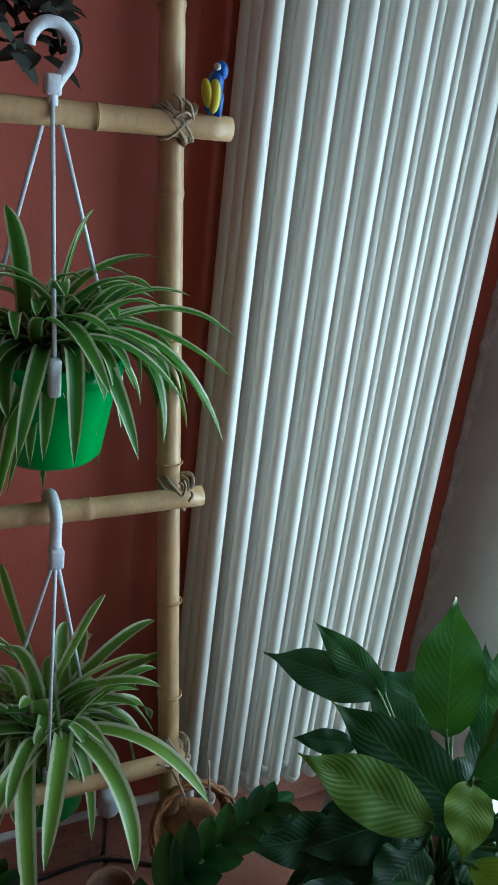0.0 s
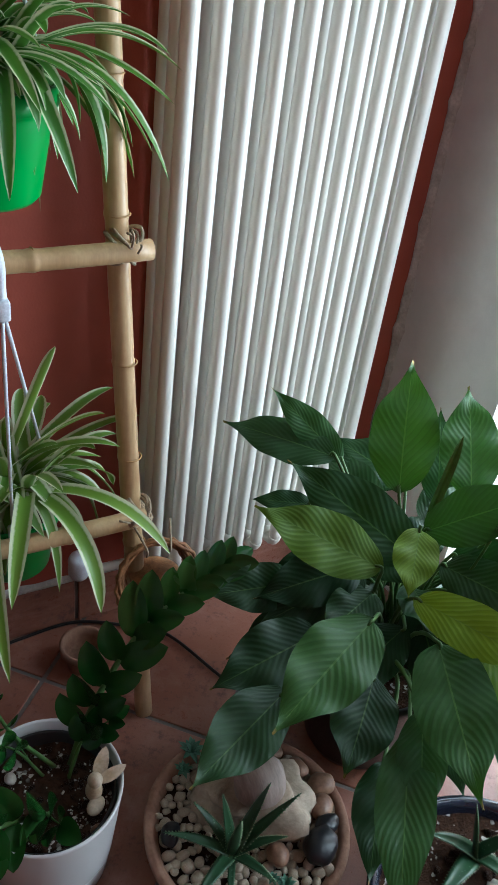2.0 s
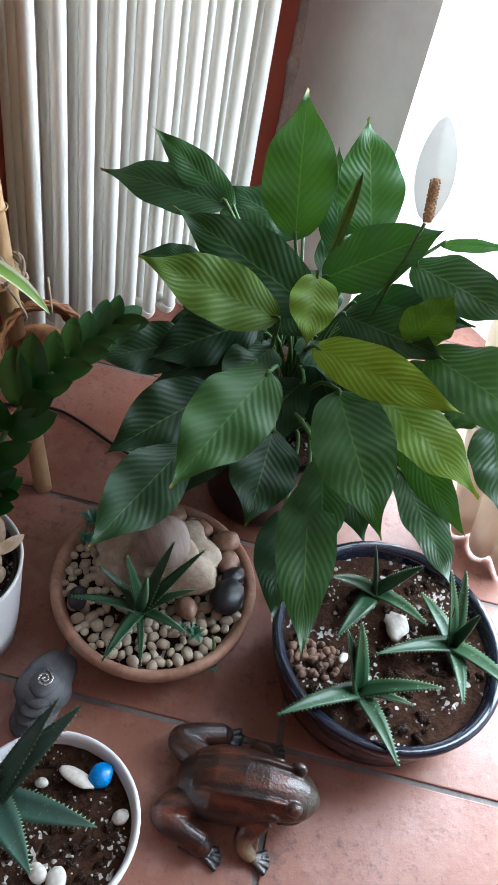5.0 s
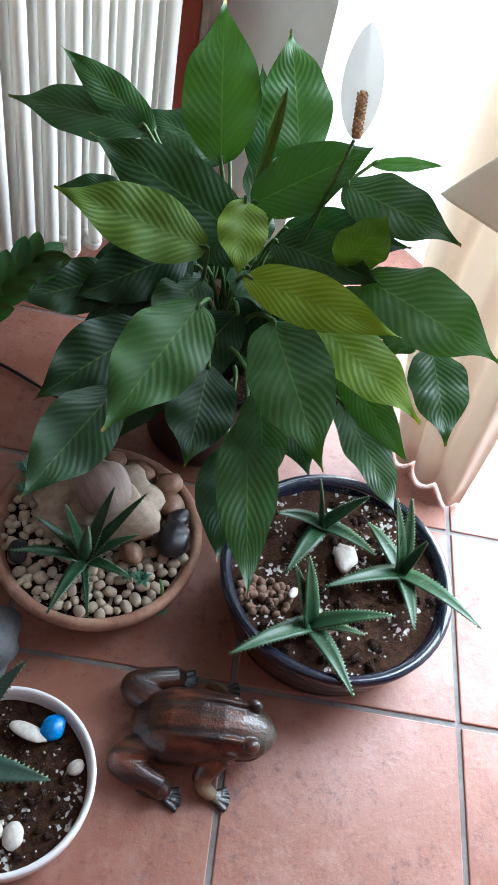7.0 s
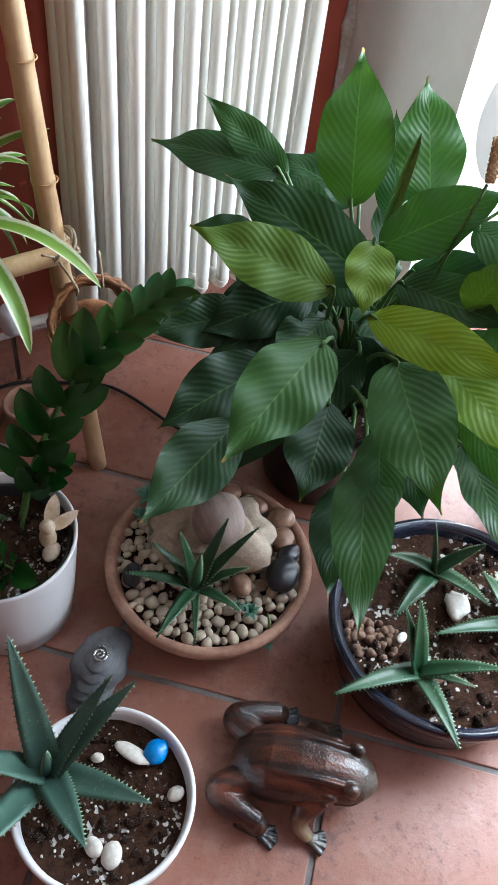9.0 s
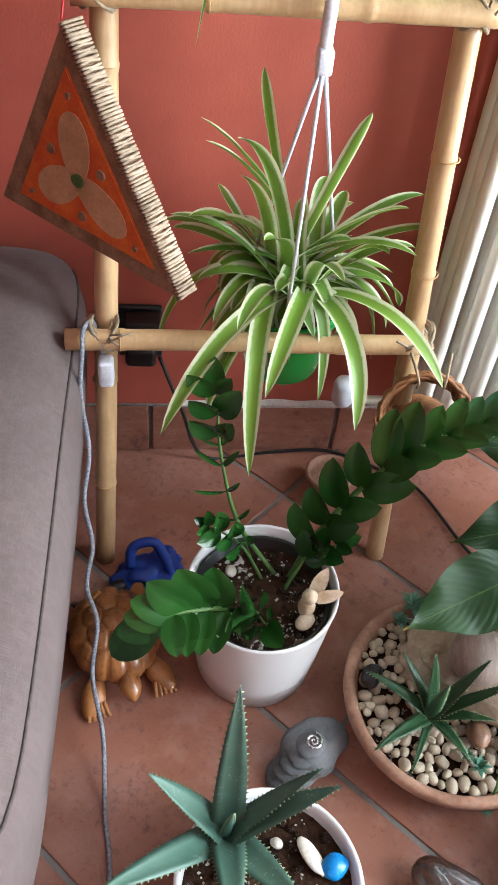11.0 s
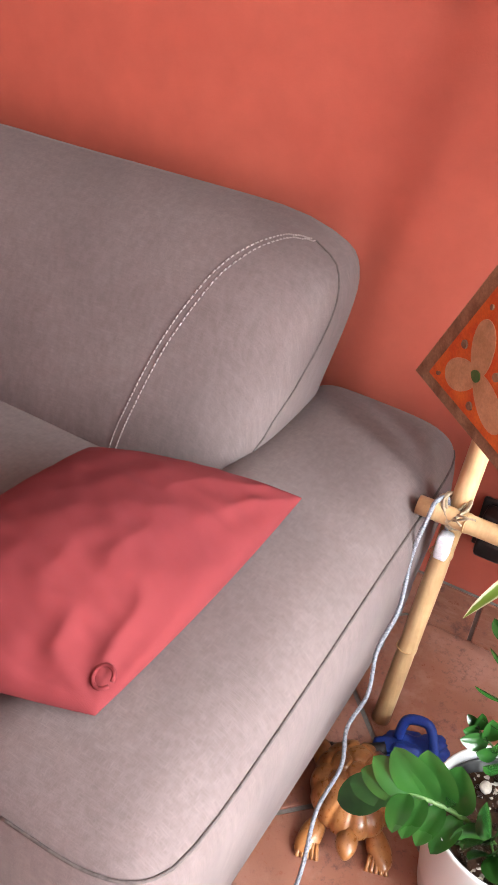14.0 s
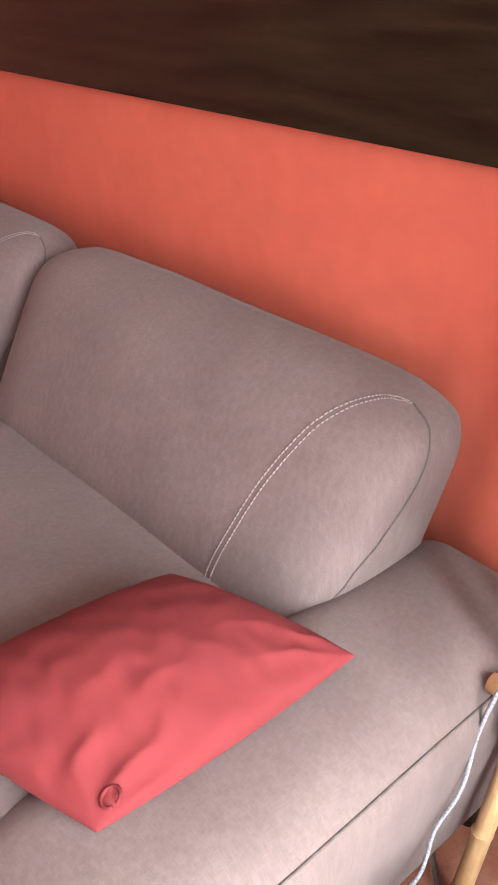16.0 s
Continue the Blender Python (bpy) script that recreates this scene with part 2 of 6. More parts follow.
NEW_LEAF = speckled("pale_new_leaf", (0.14, 0.26, 0.05), (0.22, 0.36, 0.09), 20, 160, 0.45, 0.1)
STEM = speckled("green_stem", (0.05, 0.12, 0.02), (0.10, 0.19, 0.05), 20, 160, 0.5, 0.1)
SUCCULENT = speckled("blue_green_succulent", (0.07, 0.2, 0.13), (0.15, 0.32, 0.22), 40, 220, 0.5, 0.1)
DRIED = speckled("dark_dried_leaf", (0.03, 0.032, 0.026), (0.075, 0.078, 0.06), 30, 200, 0.75, 0.2)
SOIL = soil_mix("potting_soil")
PEBBLE = speckled("cream_pebble", (0.34, 0.27, 0.19), (0.56, 0.48, 0.37), 25, 160, 0.5, 0.15)
CLAY_BALL = speckled("clay_granule", (0.15, 0.085, 0.055), (0.28, 0.175, 0.125), 40, 260, 0.85, 0.4)
ROCK = speckled("veined_beige_rock", (0.22, 0.155, 0.10), (0.52, 0.43, 0.33), 16, 110, 0.7, 0.5, depth=0.004)
SANDSTONE = speckled("banded_round_stone", (0.17, 0.12, 0.09), (0.44, 0.36, 0.32), 5, 110, 0.6, 0.12, (5, 1, 1))
BROWN_STONE = speckled("brown_stone", (0.17, 0.09, 0.055), (0.34, 0.2, 0.13), 20, 150, 0.4, 0.2)
BLACK_STONE = speckled("black_stone", (0.009, 0.009, 0.011), (0.022, 0.022, 0.026), 20, 150, 0.35, 0.15)
GREY_STONE = speckled("grey_slate_stone", (0.10, 0.105, 0.112), (0.19, 0.195, 0.205), 18, 200, 0.6, 0.4)
BLUE_STONE = speckled("bright_blue_stone", (0.01, 0.18, 0.55), (0.02, 0.27, 0.68), 20, 100, 0.25, 0.05)
WHITE_STONE = speckled("white_stone", (0.55, 0.5, 0.43), (0.74, 0.7, 0.63), 22, 160, 0.6, 0.3)
SILVER = speckled("silver_metal", (0.6, 0.6, 0.6), (0.8, 0.8, 0.8), 60, 300, 0.25, 0.1, metal=1.0)


def frog_glaze(name):
    """Brown mottled glaze with dark lengthwise bands and pale cream on belly and feet."""
    k = Mat(name)
    sep = k.n.new("ShaderNodeSeparateXYZ")
    k.link(k.coords(), sep.inputs[0])
    blot = k.noise(24, 4, 0.6, stretch=(0.6, 1.4, 1))
    wart = k.noise(260, 2, 0.5)
    colour = k.ramp(blot, [(0.34, (0.012, 0.008, 0.008)), (0.5, (0.045, 0.019, 0.013)), (0.66, (0.12, 0.036, 0.018))])
    side = k.math("ABSOLUTE", sep.outputs[1])
    band = k.math("SINE", k.math("ADD", k.math("MULTIPLY", side, 210.0), k.math("MULTIPLY", blot, 7.0)))
    colour = k.mix(k.ramp(band, [(0.45, (0, 0, 0)), (0.95, (0.7, 0.7, 0.7))]), colour, (0.012, 0.010, 0.011))
    snout = k.math("ADD", sep.outputs[0], k.math("MULTIPLY_ADD", blot, 0.05, -0.025))
    colour = k.mix(k.ramp(snout, [(0.055, (0, 0, 0)), (0.1, (0.85, 0.85, 0.85))]), colour, (0.075, 0.062, 0.042))
    # pale knees and forearms, dark feet
    limb = k.math("MULTIPLY", k.ramp(side, [(0.066, (0, 0, 0)), (0.078, (1, 1, 1))]), k.ramp(k.math("ADD", sep.outputs[0], k.math("MULTIPLY", blot, 0.02)), [(0.0, (0, 0, 0)), (0.02, (1, 1, 1))]))
    colour = k.mix(k.math("MULTIPLY", limb, 0.8), colour, (0.34, 0.28, 0.17))
    colour = k.mix(k.ramp(sep.outputs[2], [(0.010, (1, 1, 1)), (0.016, (0, 0, 0))]), colour, (0.02, 0.022, 0.024))
    k.base(colour)
    k.rough(0.34)
    k.b.inputs["Coat Weight"].default_value = 0.25
    k.bump(wart, 0.5, 0.002)
    return k.m


FROG_GLAZE = frog_glaze("brown_frog_glaze")
TURTLE_WOOD = speckled("varnished_wood", (0.19, 0.068, 0.02), (0.44, 0.19, 0.06), 14, 140, 0.3, 0.1, coat=0.3)
WICKER = speckled("brown_wicker", (0.2, 0.08, 0.028), (0.48, 0.23, 0.095), 30, 240, 0.55, 0.4)
HEART_WOOD = speckled("pale_wood", (0.42, 0.3, 0.2), (0.58, 0.45, 0.33), 16, 160, 0.6, 0.15, (1, 5, 1))
INK = speckled("dark_ink", (0.03, 0.022, 0.018), (0.05, 0.04, 0.03), 40, 200, 0.7, 0.1)
CARDBOARD = speckled("woven_brown_edge", (0.17, 0.095, 0.05), (0.3, 0.19, 0.11), 30, 240, 0.8, 0.5)
RAFFIA = speckled("pale_raffia", (0.24, 0.17, 0.11), (0.5, 0.39, 0.28), 40, 300, 0.7, 0.4)
ORANGE_FELT = speckled("orange_panel", (0.5, 0.07, 0.012), (0.62, 0.15, 0.02), 20, 240, 0.8, 0.3)
TAN_FELT = speckled("tan_panel", (0.4, 0.24, 0.12), (0.54, 0.34, 0.19), 20, 240, 0.8, 0.3)
CORD_GREY = speckled("grey_braided_cord", (0.14, 0.15, 0.18), (0.36, 0.38, 0.43), 260, 700, 0.7, 0.6)
BLUE_NYLON = speckled("blue_nylon", (0.003, 0.022, 0.19), (0.008, 0.05, 0.32), 20, 260, 0.6, 0.2)
YELLOW = speckled("yellow_paint", (0.5, 0.42, 0.01), (0.62, 0.52, 0.03), 40, 200, 0.4, 0.1)
BLUE = speckled("blue_paint", (0.005, 0.06, 0.32), (0.015, 0.12, 0.5), 40, 200, 0.4, 0.1)
PALE_RESIN = speckled("cream_resin", (0.45, 0.33, 0.2), (0.66, 0.55, 0.42), 40, 200, 0.5, 0.15)


def petal_white(name):
    k = Mat(name)
    vein = k.noise(25, 3, 0.5)
    k.base(k.ramp(vein, [(0.3, (0.72, 0.73, 0.68)), (0.7, (0.8, 0.81, 0.77))]))
    k.rough(0.5)
    trans = k.node("BsdfTranslucent")
    trans.inputs["Color"].default_value = (0.8, 0.82, 0.75, 1)
    both = k.node("MixShader", Fac=0.2)
    k.link(k.b.outputs[0], both.inputs[1])
    k.link(trans.outputs[0], both.inputs[2])
    k.link(both.outputs[0], k.n["Material Output"].inputs["Surface"])
    return k.m


SPATHE = petal_white("white_spathe")
SPADIX = speckled("brown_spadix", (0.4, 0.24, 0.11), (0.6, 0.42, 0.22), 90, 400, 0.8, 0.5)
RED_PAINT = speckled("red_paint", (0.5, 0.02, 0.02), (0.6, 0.03, 0.03), 40, 200, 0.5, 0.1)


# ---- mesh tools ----
def place_of(ob):
    at = Vector((0, 0, 0))
    while ob:
        at += ob.location
        ob = ob.parent
    return at


def thing(name, at, label, category, group="", kind=""):
    ob = new(name)
    ob.location = at
    ob.empty_display_size = 0.02
    return tagged(ob, label, category, group, kind)


def finish(bm, mats, smooth):
    me = bpy.data.meshes.new("mesh")
    bm.normal_update()
    bm.to_mesh(me)
    bm.free()
    for m in mats if isinstance(mats, (list, tuple)) else (mats,):
        me.materials.append(m)
    if smooth:
        me.shade_smooth()
    return me


def part(name, bm, mats, parent=None, label="", smooth=True):
    """Links a bmesh, built in world places, as one mesh object under its thing."""
    if parent:
        bmesh.ops.translate(bm, verts=bm.verts, vec=-place_of(parent))
    ob = new(name, finish(bm, mats, smooth))
    ob.parent = parent
    return tagged(ob, label)


def box(lo, hi, bevel=0.0, seg=2, bm=None):
    bm = bm or bmesh.new()
    made = bmesh.ops.create_cube(bm, size=1.0)["verts"]
    lo, hi = Vector(lo), Vector(hi)
    for v in made:
        v.co = Vector([(a + b) / 2 + c * (b - a) for a, b, c in zip(lo, hi, v.co)])
    if bevel:
        edges = list({e for v in made for e in v.link_edges})
        bmesh.ops.bevel(bm, geom=edges, offset=bevel, segments=seg, affect="EDGES", profile=0.5)
    return bm


def lathe(profile, at, seg=40, bm=None, wobble=0.0):
    """Turns a profile of (radius, height) round the upright axis through at."""
    bm = bm or bmesh.new()
    rings = []
    for r, z in profile:
        if r < 1e-5:
            rings.append([bm.verts.new((at[0], at[1], at[2] + z))])
        else:
            ring = []
            for n in range(seg):
                a = 2 * math.pi * n / seg
                q = r * (1 + wobble * math.sin(3 * a + 20 * z))
                ring.append(bm.verts.new((at[0] + q * math.cos(a), at[1] + q * math.sin(a), at[2] + z)))
            rings.append(ring)
    for a, b in zip(rings, rings[1:]):
        for n in range(seg):
            m = (n + 1) % seg
            if len(a) == 1 and len(b) > 1:
                bm.faces.new((a[0], b[n], b[m]))
            elif len(b) == 1 and len(a) > 1:
                bm.faces.new((a[n], a[m], b[0]))
            elif len(a) > 1:
                bm.faces.new((a[n], a[m], b[m], b[n]))
    bmesh.ops.recalc_face_normals(bm, faces=bm.faces)
    return bm


def curve_points(pts, count):
    """A smooth line (Catmull-Rom) through the points."""
    pts = [Vector(p) for p in pts]
    if len(pts) == 2:
        return [pts[0].lerp(pts[1], n / count) for n in range(count + 1)]
    ext = [2 * pts[0] - pts[1]] + pts + [2 * pts[-1] - pts[-2]]
    out, spans = [], len(pts) - 1
    for n in range(count + 1):
        u = n / count * spans
        k = min(int(u), spans - 1)
        t = u - k
        a, b, c, d = ext[k : k + 4]
        out.append(0.5 * (2 * b + (c - a) * t + (2 * a - 5 * b + 4 * c - d) * t * t + (3 * b - a - 3 * c + d) * t**3))
    return out


def tube(pts, radius, seg=8, count=None, bm=None, closed=False):
    """A round rod along a smooth line; radius is a number or a function of 0..1."""
    bm = bm or bmesh.new()
    line = curve_points(pts, count) if count else [Vector(p) for p in pts]
    rings, side = [], None
    for n, p in enumerate(line):
        ahead = (line[min(n + 1, len(line) - 1)] - line[max(n - 1, 0)]).normalized()
        if side is None:
            side = ahead.orthogonal().normalized()
        side = (side - ahead * side.dot(ahead)).normalized()
        up = ahead.cross(side)
        r = radius(n / (len(line) - 1)) if callable(radius) else radius
        rings.append([bm.verts.new(p + r * (math.cos(2 * math.pi * k / seg) * side + math.sin(2 * math.pi * k / seg) * up)) for k in range(seg)])
    for a, b in zip(rings, rings[1:]):
        for k in range(seg):
            m = (k + 1) % seg
            bm.faces.new((a[k], a[m], b[m], b[k]))
    if closed:
        for k in range(seg):
            m = (k + 1) % seg
            bm.faces.new((rings[-1][k], rings[-1][m], rings[0][m], rings[0][k]))
    else:
        bm.faces.new(rings[0][::-1])
        bm.faces.new(rings[-1])
    return bm


def blob(at, size, turn=(0, 0, 0), rough=0.0, sub=2, seed=0, bm=None, mat=0):
    """A rounded lump, its sides uneven by rough."""
    bm = bm or bmesh.new()
    made = bmesh.ops.create_icosphere(bm, subdivisions=sub, radius=1.0)["verts"]
    spin = Euler([radians(a) for a in turn]).to_matrix()
    for v in made:
        p = v.co.copy()
        if rough:
            p *= 1 + rough * noise.noise(p * 1.3 + Vector((seed * 7.1, seed * 3.3, 0))) + rough * 0.4 * noise.noise(p * 3.1 + Vector((0, seed * 5.7, 0)))
        v.co = spin @ Vector((p.x * size[0], p.y * size[1], p.z * size[2])) + Vector(at)
    if mat:
        for f in {f for v in made for f in v.link_faces}:
            f.material_index = mat
    return bm


def blade(base, tip, width, hint, sag=0.0, fold=0.12, shape="lance", along=14, over=6, ripple=0.0, curl=0.0, bm=None, bend=None, seed=0):
    """A leaf from base to tip: its midrib bows by sag along hint, both halves rise by fold from the midrib."""
    bm = bm or bmesh.new()
    base, tip, hint = Vector(base), Vector(tip), Vector(hint).normalized()
    length = (tip - base).length
    mid = (base + tip) / 2 + (Vector(bend) if bend else hint * sag * length)
    uvs = bm.loops.layers.uv.verify()
    rows = []
    for n in range(along + 1):
        t = n / along
        p = base * (1 - t) ** 2 + 2 * mid * t * (1 - t) + tip * t * t
        ahead = (2 * (1 - t) * (mid - base) + 2 * t * (tip - mid)).normalized()
        side = ahead.cross(hint)
        side = side.normalized() if side.length > 1e-4 else ahead.orthogonal()
        up = side.cross(ahead).normalized()
        if shape == "lance":
            w = math.sin(math.pi * min(1, t**0.8)) ** (0.75 + 0.75 * max(0.0, t - 0.45) / 0.55) * (1 - 0.12 * t)
        elif shape == "grass":
            w = min(1, 0.55 + 2.2 * t) * (1 - t**6) ** 0.8
        elif shape == "oval":
            w = math.sin(math.pi * t**0.9) ** 0.6
        else:
            w = (1 - t) ** 0.75
        w = max(w, 0.02) * width / 2
        row = []
        for k in range(over + 1):
            u = 2 * k / over - 1
            lift = fold * abs(u) * w * 2 - curl * u * u * w
            lift += ripple * abs(u) * width * math.sin(t * 19 + seed * 2.3 + (2.0 if u > 0 else 0.0))
            row.append((bm.verts.new(p + side * (u * w) + up * lift), (k / over, t)))
        rows.append(row)
    for a, b in zip(rows, rows[1:]):
        for k in range(over):
            quad = (a[k], a[k + 1], b[k + 1], b[k])
            f = bm.faces.new([q[0] for q in quad])
            for loop, q in zip(f.loops, quad):
                loop[uvs].uv = q[1]
    return bm


def fleshy(base, tip, width, hint, sag, teeth=True, bm=None):
    """A thick tapering succulent leaf with a hollow upper face, and teeth along both margins (second material)."""
    bm = bm or bmesh.new()
    base, tip, hint = Vector(base), Vector(tip), Vector(hint).normalized()
    length = (tip - base).length
    mid = (base + tip) / 2 + hint * sag * length
    rows, margins, along = [], [], 12
    for n in range(along + 1):
        t = n / along
        p = base * (1 - t) ** 2 + 2 * mid * t * (1 - t) + tip * t * t
        ahead = (2 * (1 - t) * (mid - base) + 2 * t * (tip - mid)).normalized()
        side = ahead.cross(hint).normalized()
        up = side.cross(ahead).normalized()
        w = width / 2 * max(0.03, (1 - t**1.7) * (0.85 + 0.3 * t))
        ring = [(-1, 0.22), (-0.5, 0.0), (0, -0.08), (0.5, 0.0), (1, 0.22), (0.6, -0.32), (0, -0.5), (-0.6, -0.32)]
        rows.append([bm.verts.new(p + side * (u * w) + up * (v * w)) for u, v in ring])
        margins.append((p, side, up, w, ahead))
    for a, b in zip(rows, rows[1:]):
        for k in range(8):
            m = (k + 1) % 8
            bm.faces.new((a[k], a[m], b[m], b[k]))
    bm.faces.new(rows[0])
    bm.faces.new(rows[-1][::-1])
    if teeth:
        for n in range(1, along):
            for half in (0.0, 0.5):
                q = min(n + 1, along)
                p, side, up, w, ahead = [x + (y - x) * half for x, y in zip(margins[n], margins[q])]
                for sgn in (-1, 1):
                    root = p + side * sgn * w * 0.97 + up * w * 0.2
                    size = 0.0012 + width * 0.02
                    three = [bm.verts.new(root + ahead * size), bm.verts.new(root - ahead * size), bm.verts.new(root - up * size)]
                    peak = bm.verts.new(root + side * sgn * size * 1.6 + ahead * size * 0.8)
                    for i in range(3):
                        f = bm.faces.new((three[i], three[(i + 1) % 3], peak))
                        f.material_index = 1
    bmesh.ops.recalc_face_normals(bm, faces=bm.faces)
    return bm


# ---- the room ----
def wall(name, lo, hi, mat, label):
    ob = part(name, box(lo, hi), mat, smooth=False)
    return tagged(ob, label, "wall", kind="structure")


wall_north = wall("wall_north", (-4.4, 0.0, -0.05), (0.0, 0.4, 2.7), RED, "brick-red painted wall behind ladder and sofa")
wall_east = wall("wall_east", (0.0, -0.31, -0.05), (0.2, 0.4, 2.7), WHITE_WALL, "white plastered wall pier beside the terrace door")
wall("wall_east_lintel", (0.0, -2.5, 2.3), (0.2, -0.31, 2.7), WHITE_WALL, "white wall above the terrace door")
wall("wall_east_south", (0.0, -3.4, -0.05), (0.2, -2.5, 2.7), WHITE_WALL, "white wall past the terrace door")
# closing walls and ceiling out of view, toned dark to weaken the bounce
wall("wall_south", (-4.4, -3.4, -0.05), (0.0, -3.2, 2.7), RED, "unseen wall across from the sofa, brick-red to cut bounced light")
wall("wall_west", (-4.6, -3.4, -0.05), (-4.4, 0.2, 2.7), RED, "unseen wall at the far end, brick-red to cut bounced light")
tagged(part("ceiling", box((-4.6, -3.4, 2.7), (0.2, 0.4, 2.85)), CEILING, smooth=False), "plain ceiling out of view, toned down to cut bounced light", "ceiling", kind="structure")

# uneven bead of old paint and plaster in the corner, where red meets white
bm = bmesh.new()
rows = []
for n in range(161):
    z = 0.12 + n * 0.016
    w = 0.009 + 0.007 * noise.noise((z * 9, 0, 0)) + 0.010 * max(0.0, noise.noise((z * 31, 4, 0)))
    d = 0.004 + 0.003 * noise.noise((z * 23, 8, 0))
    rows.append([bm.verts.new(p) for p in ((-0.0005, 0.0005, z), (-0.0005 - w, -0.0005, z), (-d - w * 0.3, -d, z), (-0.0005, -0.004 - w * 1.3, z))])
for a, b in zip(rows, rows[1:]):
    for k in range(3):
        bm.faces.new((a[k], a[k + 1], b[k + 1], b[k]))
tagged(part("trim_corner", bm, PLASTER), "ragged crusty paint bead in the corner", "trim", kind="structure")

# dark panel above the sofa
panel = tagged(part("wall_panel", box((-3.6, -0.024, 1.13), (-1.31, -0.001, 2.0), 0.004), DARK_WOOD, smooth=False), "large dark brown wooden panel hung above the sofa", "wall panel")

# ---- radiator ----
radiator = thing("radiator", (-0.37, -0.07, 0.17), "tall white enamelled column radiator on the red wall", "radiator")
PITCH, RZ0, RZ1 = 0.046, 0.2, 2.0
COLUMNS = [finish(tube([(0, y, RZ0 - 0.006), (0, y, RZ0 + 0.012), (0, y, 0.6), (0, y, 1.1), (0, y, RZ1)], r, 14), ENAMEL, True) for y, r in ((-0.105, 0.0128), (-0.068, 0.0125), (-0.031, 0.0125))]
HEADERS, HUBS = [], []
for z, s in ((RZ0, -1), (RZ1, 1)):
    HEADERS.append(finish(tube([(0, -0.105, z), (0, -0.098, z + s * 0.016), (0, -0.068, z + s * 0.022), (0, -0.038, z + s * 0.016), (0, -0.031, z)], 0.0142, 12, 14), ENAMEL, True))
    HUBS.append(finish(tube([(-PITCH / 2, -0.068, z + s * 0.006), (PITCH / 2, -0.068, z + s * 0.006)], 0.017, 12), ENAMEL, True))
for n in range(10):
    section = new("section", COLUMNS[0])
    section.parent = radiator
    section.location = Vector((-0.567 + n * PITCH, 0, 0)) - radiator.location
    for name, mesh in (("column", COLUMNS[1]), ("column", COLUMNS[2]), ("header", HEADERS[0]), ("header", HEADERS[1]), ("hub", HUBS[0]), ("hub", HUBS[1])):
        ob = new(name, mesh)
        ob.parent = section
bm = tube([(-0.59, -0.068, 0.194), (-0.63, -0.068, 0.194), (-0.70, -0.066, 0.195)], 0.009, 10, 8)
part("supply_pipe", bm, ENAMEL, radiator)
valve = part("valve_head", lathe([(0, -0.028), (0.017, -0.027), (0.021, -0.018), (0.021, 0.014), (0.017, 0.024), (0, 0.027)], (-0.705, -0.066, 0.215), 20), WHITE_PLASTIC, radiator, "round white plastic valve")

# ---- bamboo ladder ----
ladder = thing("bamboo_ladder", (-0.9, -0.277, 0), "bamboo ladder lashed with twine, leaning on the red wall", "plant ladder")


def bamboo(a, b, r, seed, nodes):
    """A cane with swollen joints between the two ends."""
    a, b = Vector(a), Vector(b)
    length = (b - a).length
    stops, marks = [], sorted(nodes)
    for n in range(int(length / 0.03) + 1):
        stops.append(min(1.0, n * 0.03 / length))
    for m in marks:
        stops += [m - 0.009 / length, m - 0.004 / length, m, m + 0.003 / length, m + 0.007 / length]
    stops = sorted(s for s in set(stops) if 0 <= s <= 1)
    rnd = random.Random(seed)
    bow = Vector((rnd.uniform(-1, 1), rnd.uniform(-1, 1), 0)) * 0.004

    def swell(t):
        k = min((abs(t - m) * length for m in marks), default=1)
        return r * (1 + 0.07 * math.exp(-((k / 0.005) ** 2)) - 0.04 * math.exp(-(((k - 0.011) / 0.004) ** 2))) * (1.03 - 0.06 * t)

    pts = [a.lerp(b, s) + bow * math.sin(math.pi * s * 2) for s in stops]
    return tube(pts, lambda u: swell(stops[min(len(stops) - 1, round(u * (len(stops) - 1)))]), 16)


def joints(a, b, r, nodes, parent):
    """The dark scar ring on each joint of a cane."""
    a, b = Vector(a), Vector(b)
    ahead = (b - a).normalized()
    for m in nodes:
        p = a.lerp(b, m)
        side = ahead.orthogonal().normalized()
        other = ahead.cross(side)
        ring = [p + r * 1.045 * (math.cos(k * math.pi / 9) * side + math.sin(k * math.pi / 9) * other) for k in range(18)]
        part("node_ring", tube(ring, 0.0011, 5, closed=True), NODE_WOOD, parent)


def lean(z):
    return -0.277 + 0.1 * z


POLE_R = ((-0.645, lean(0), 0.0), (-0.752, lean(2.45), 2.45))
POLE_L = ((-1.135, lean(0), 0.0), (-1.045, lean(2.45), 2.45))
for foot, top, seed, marks in ((*POLE_R, 1, (0.1, 0.168, 0.236, 0.302, 0.39, 0.46, 0.535, 0.62, 0.7, 0.8, 0.9)), (*POLE_L, 2, (0.075, 0.16, 0.26, 0.34, 0.44, 0.52, 0.62, 0.72, 0.82, 0.92))):
    p = part("pole", bamboo(foot, top, 0.0160, seed, marks), BAMBOO, ladder)
    joints(foot, top, 0.0160, marks, p)
RUNGS = ((0.485, -1.168, -0.632, (0.14, 0.49, 0.72)), (0.918, -1.132, -0.646, (0.3, 0.66)), (1.392, -1.12, -0.63, (0.2, 0.64)), (1.86, -1.11, -0.64, (0.3, 0.7)))


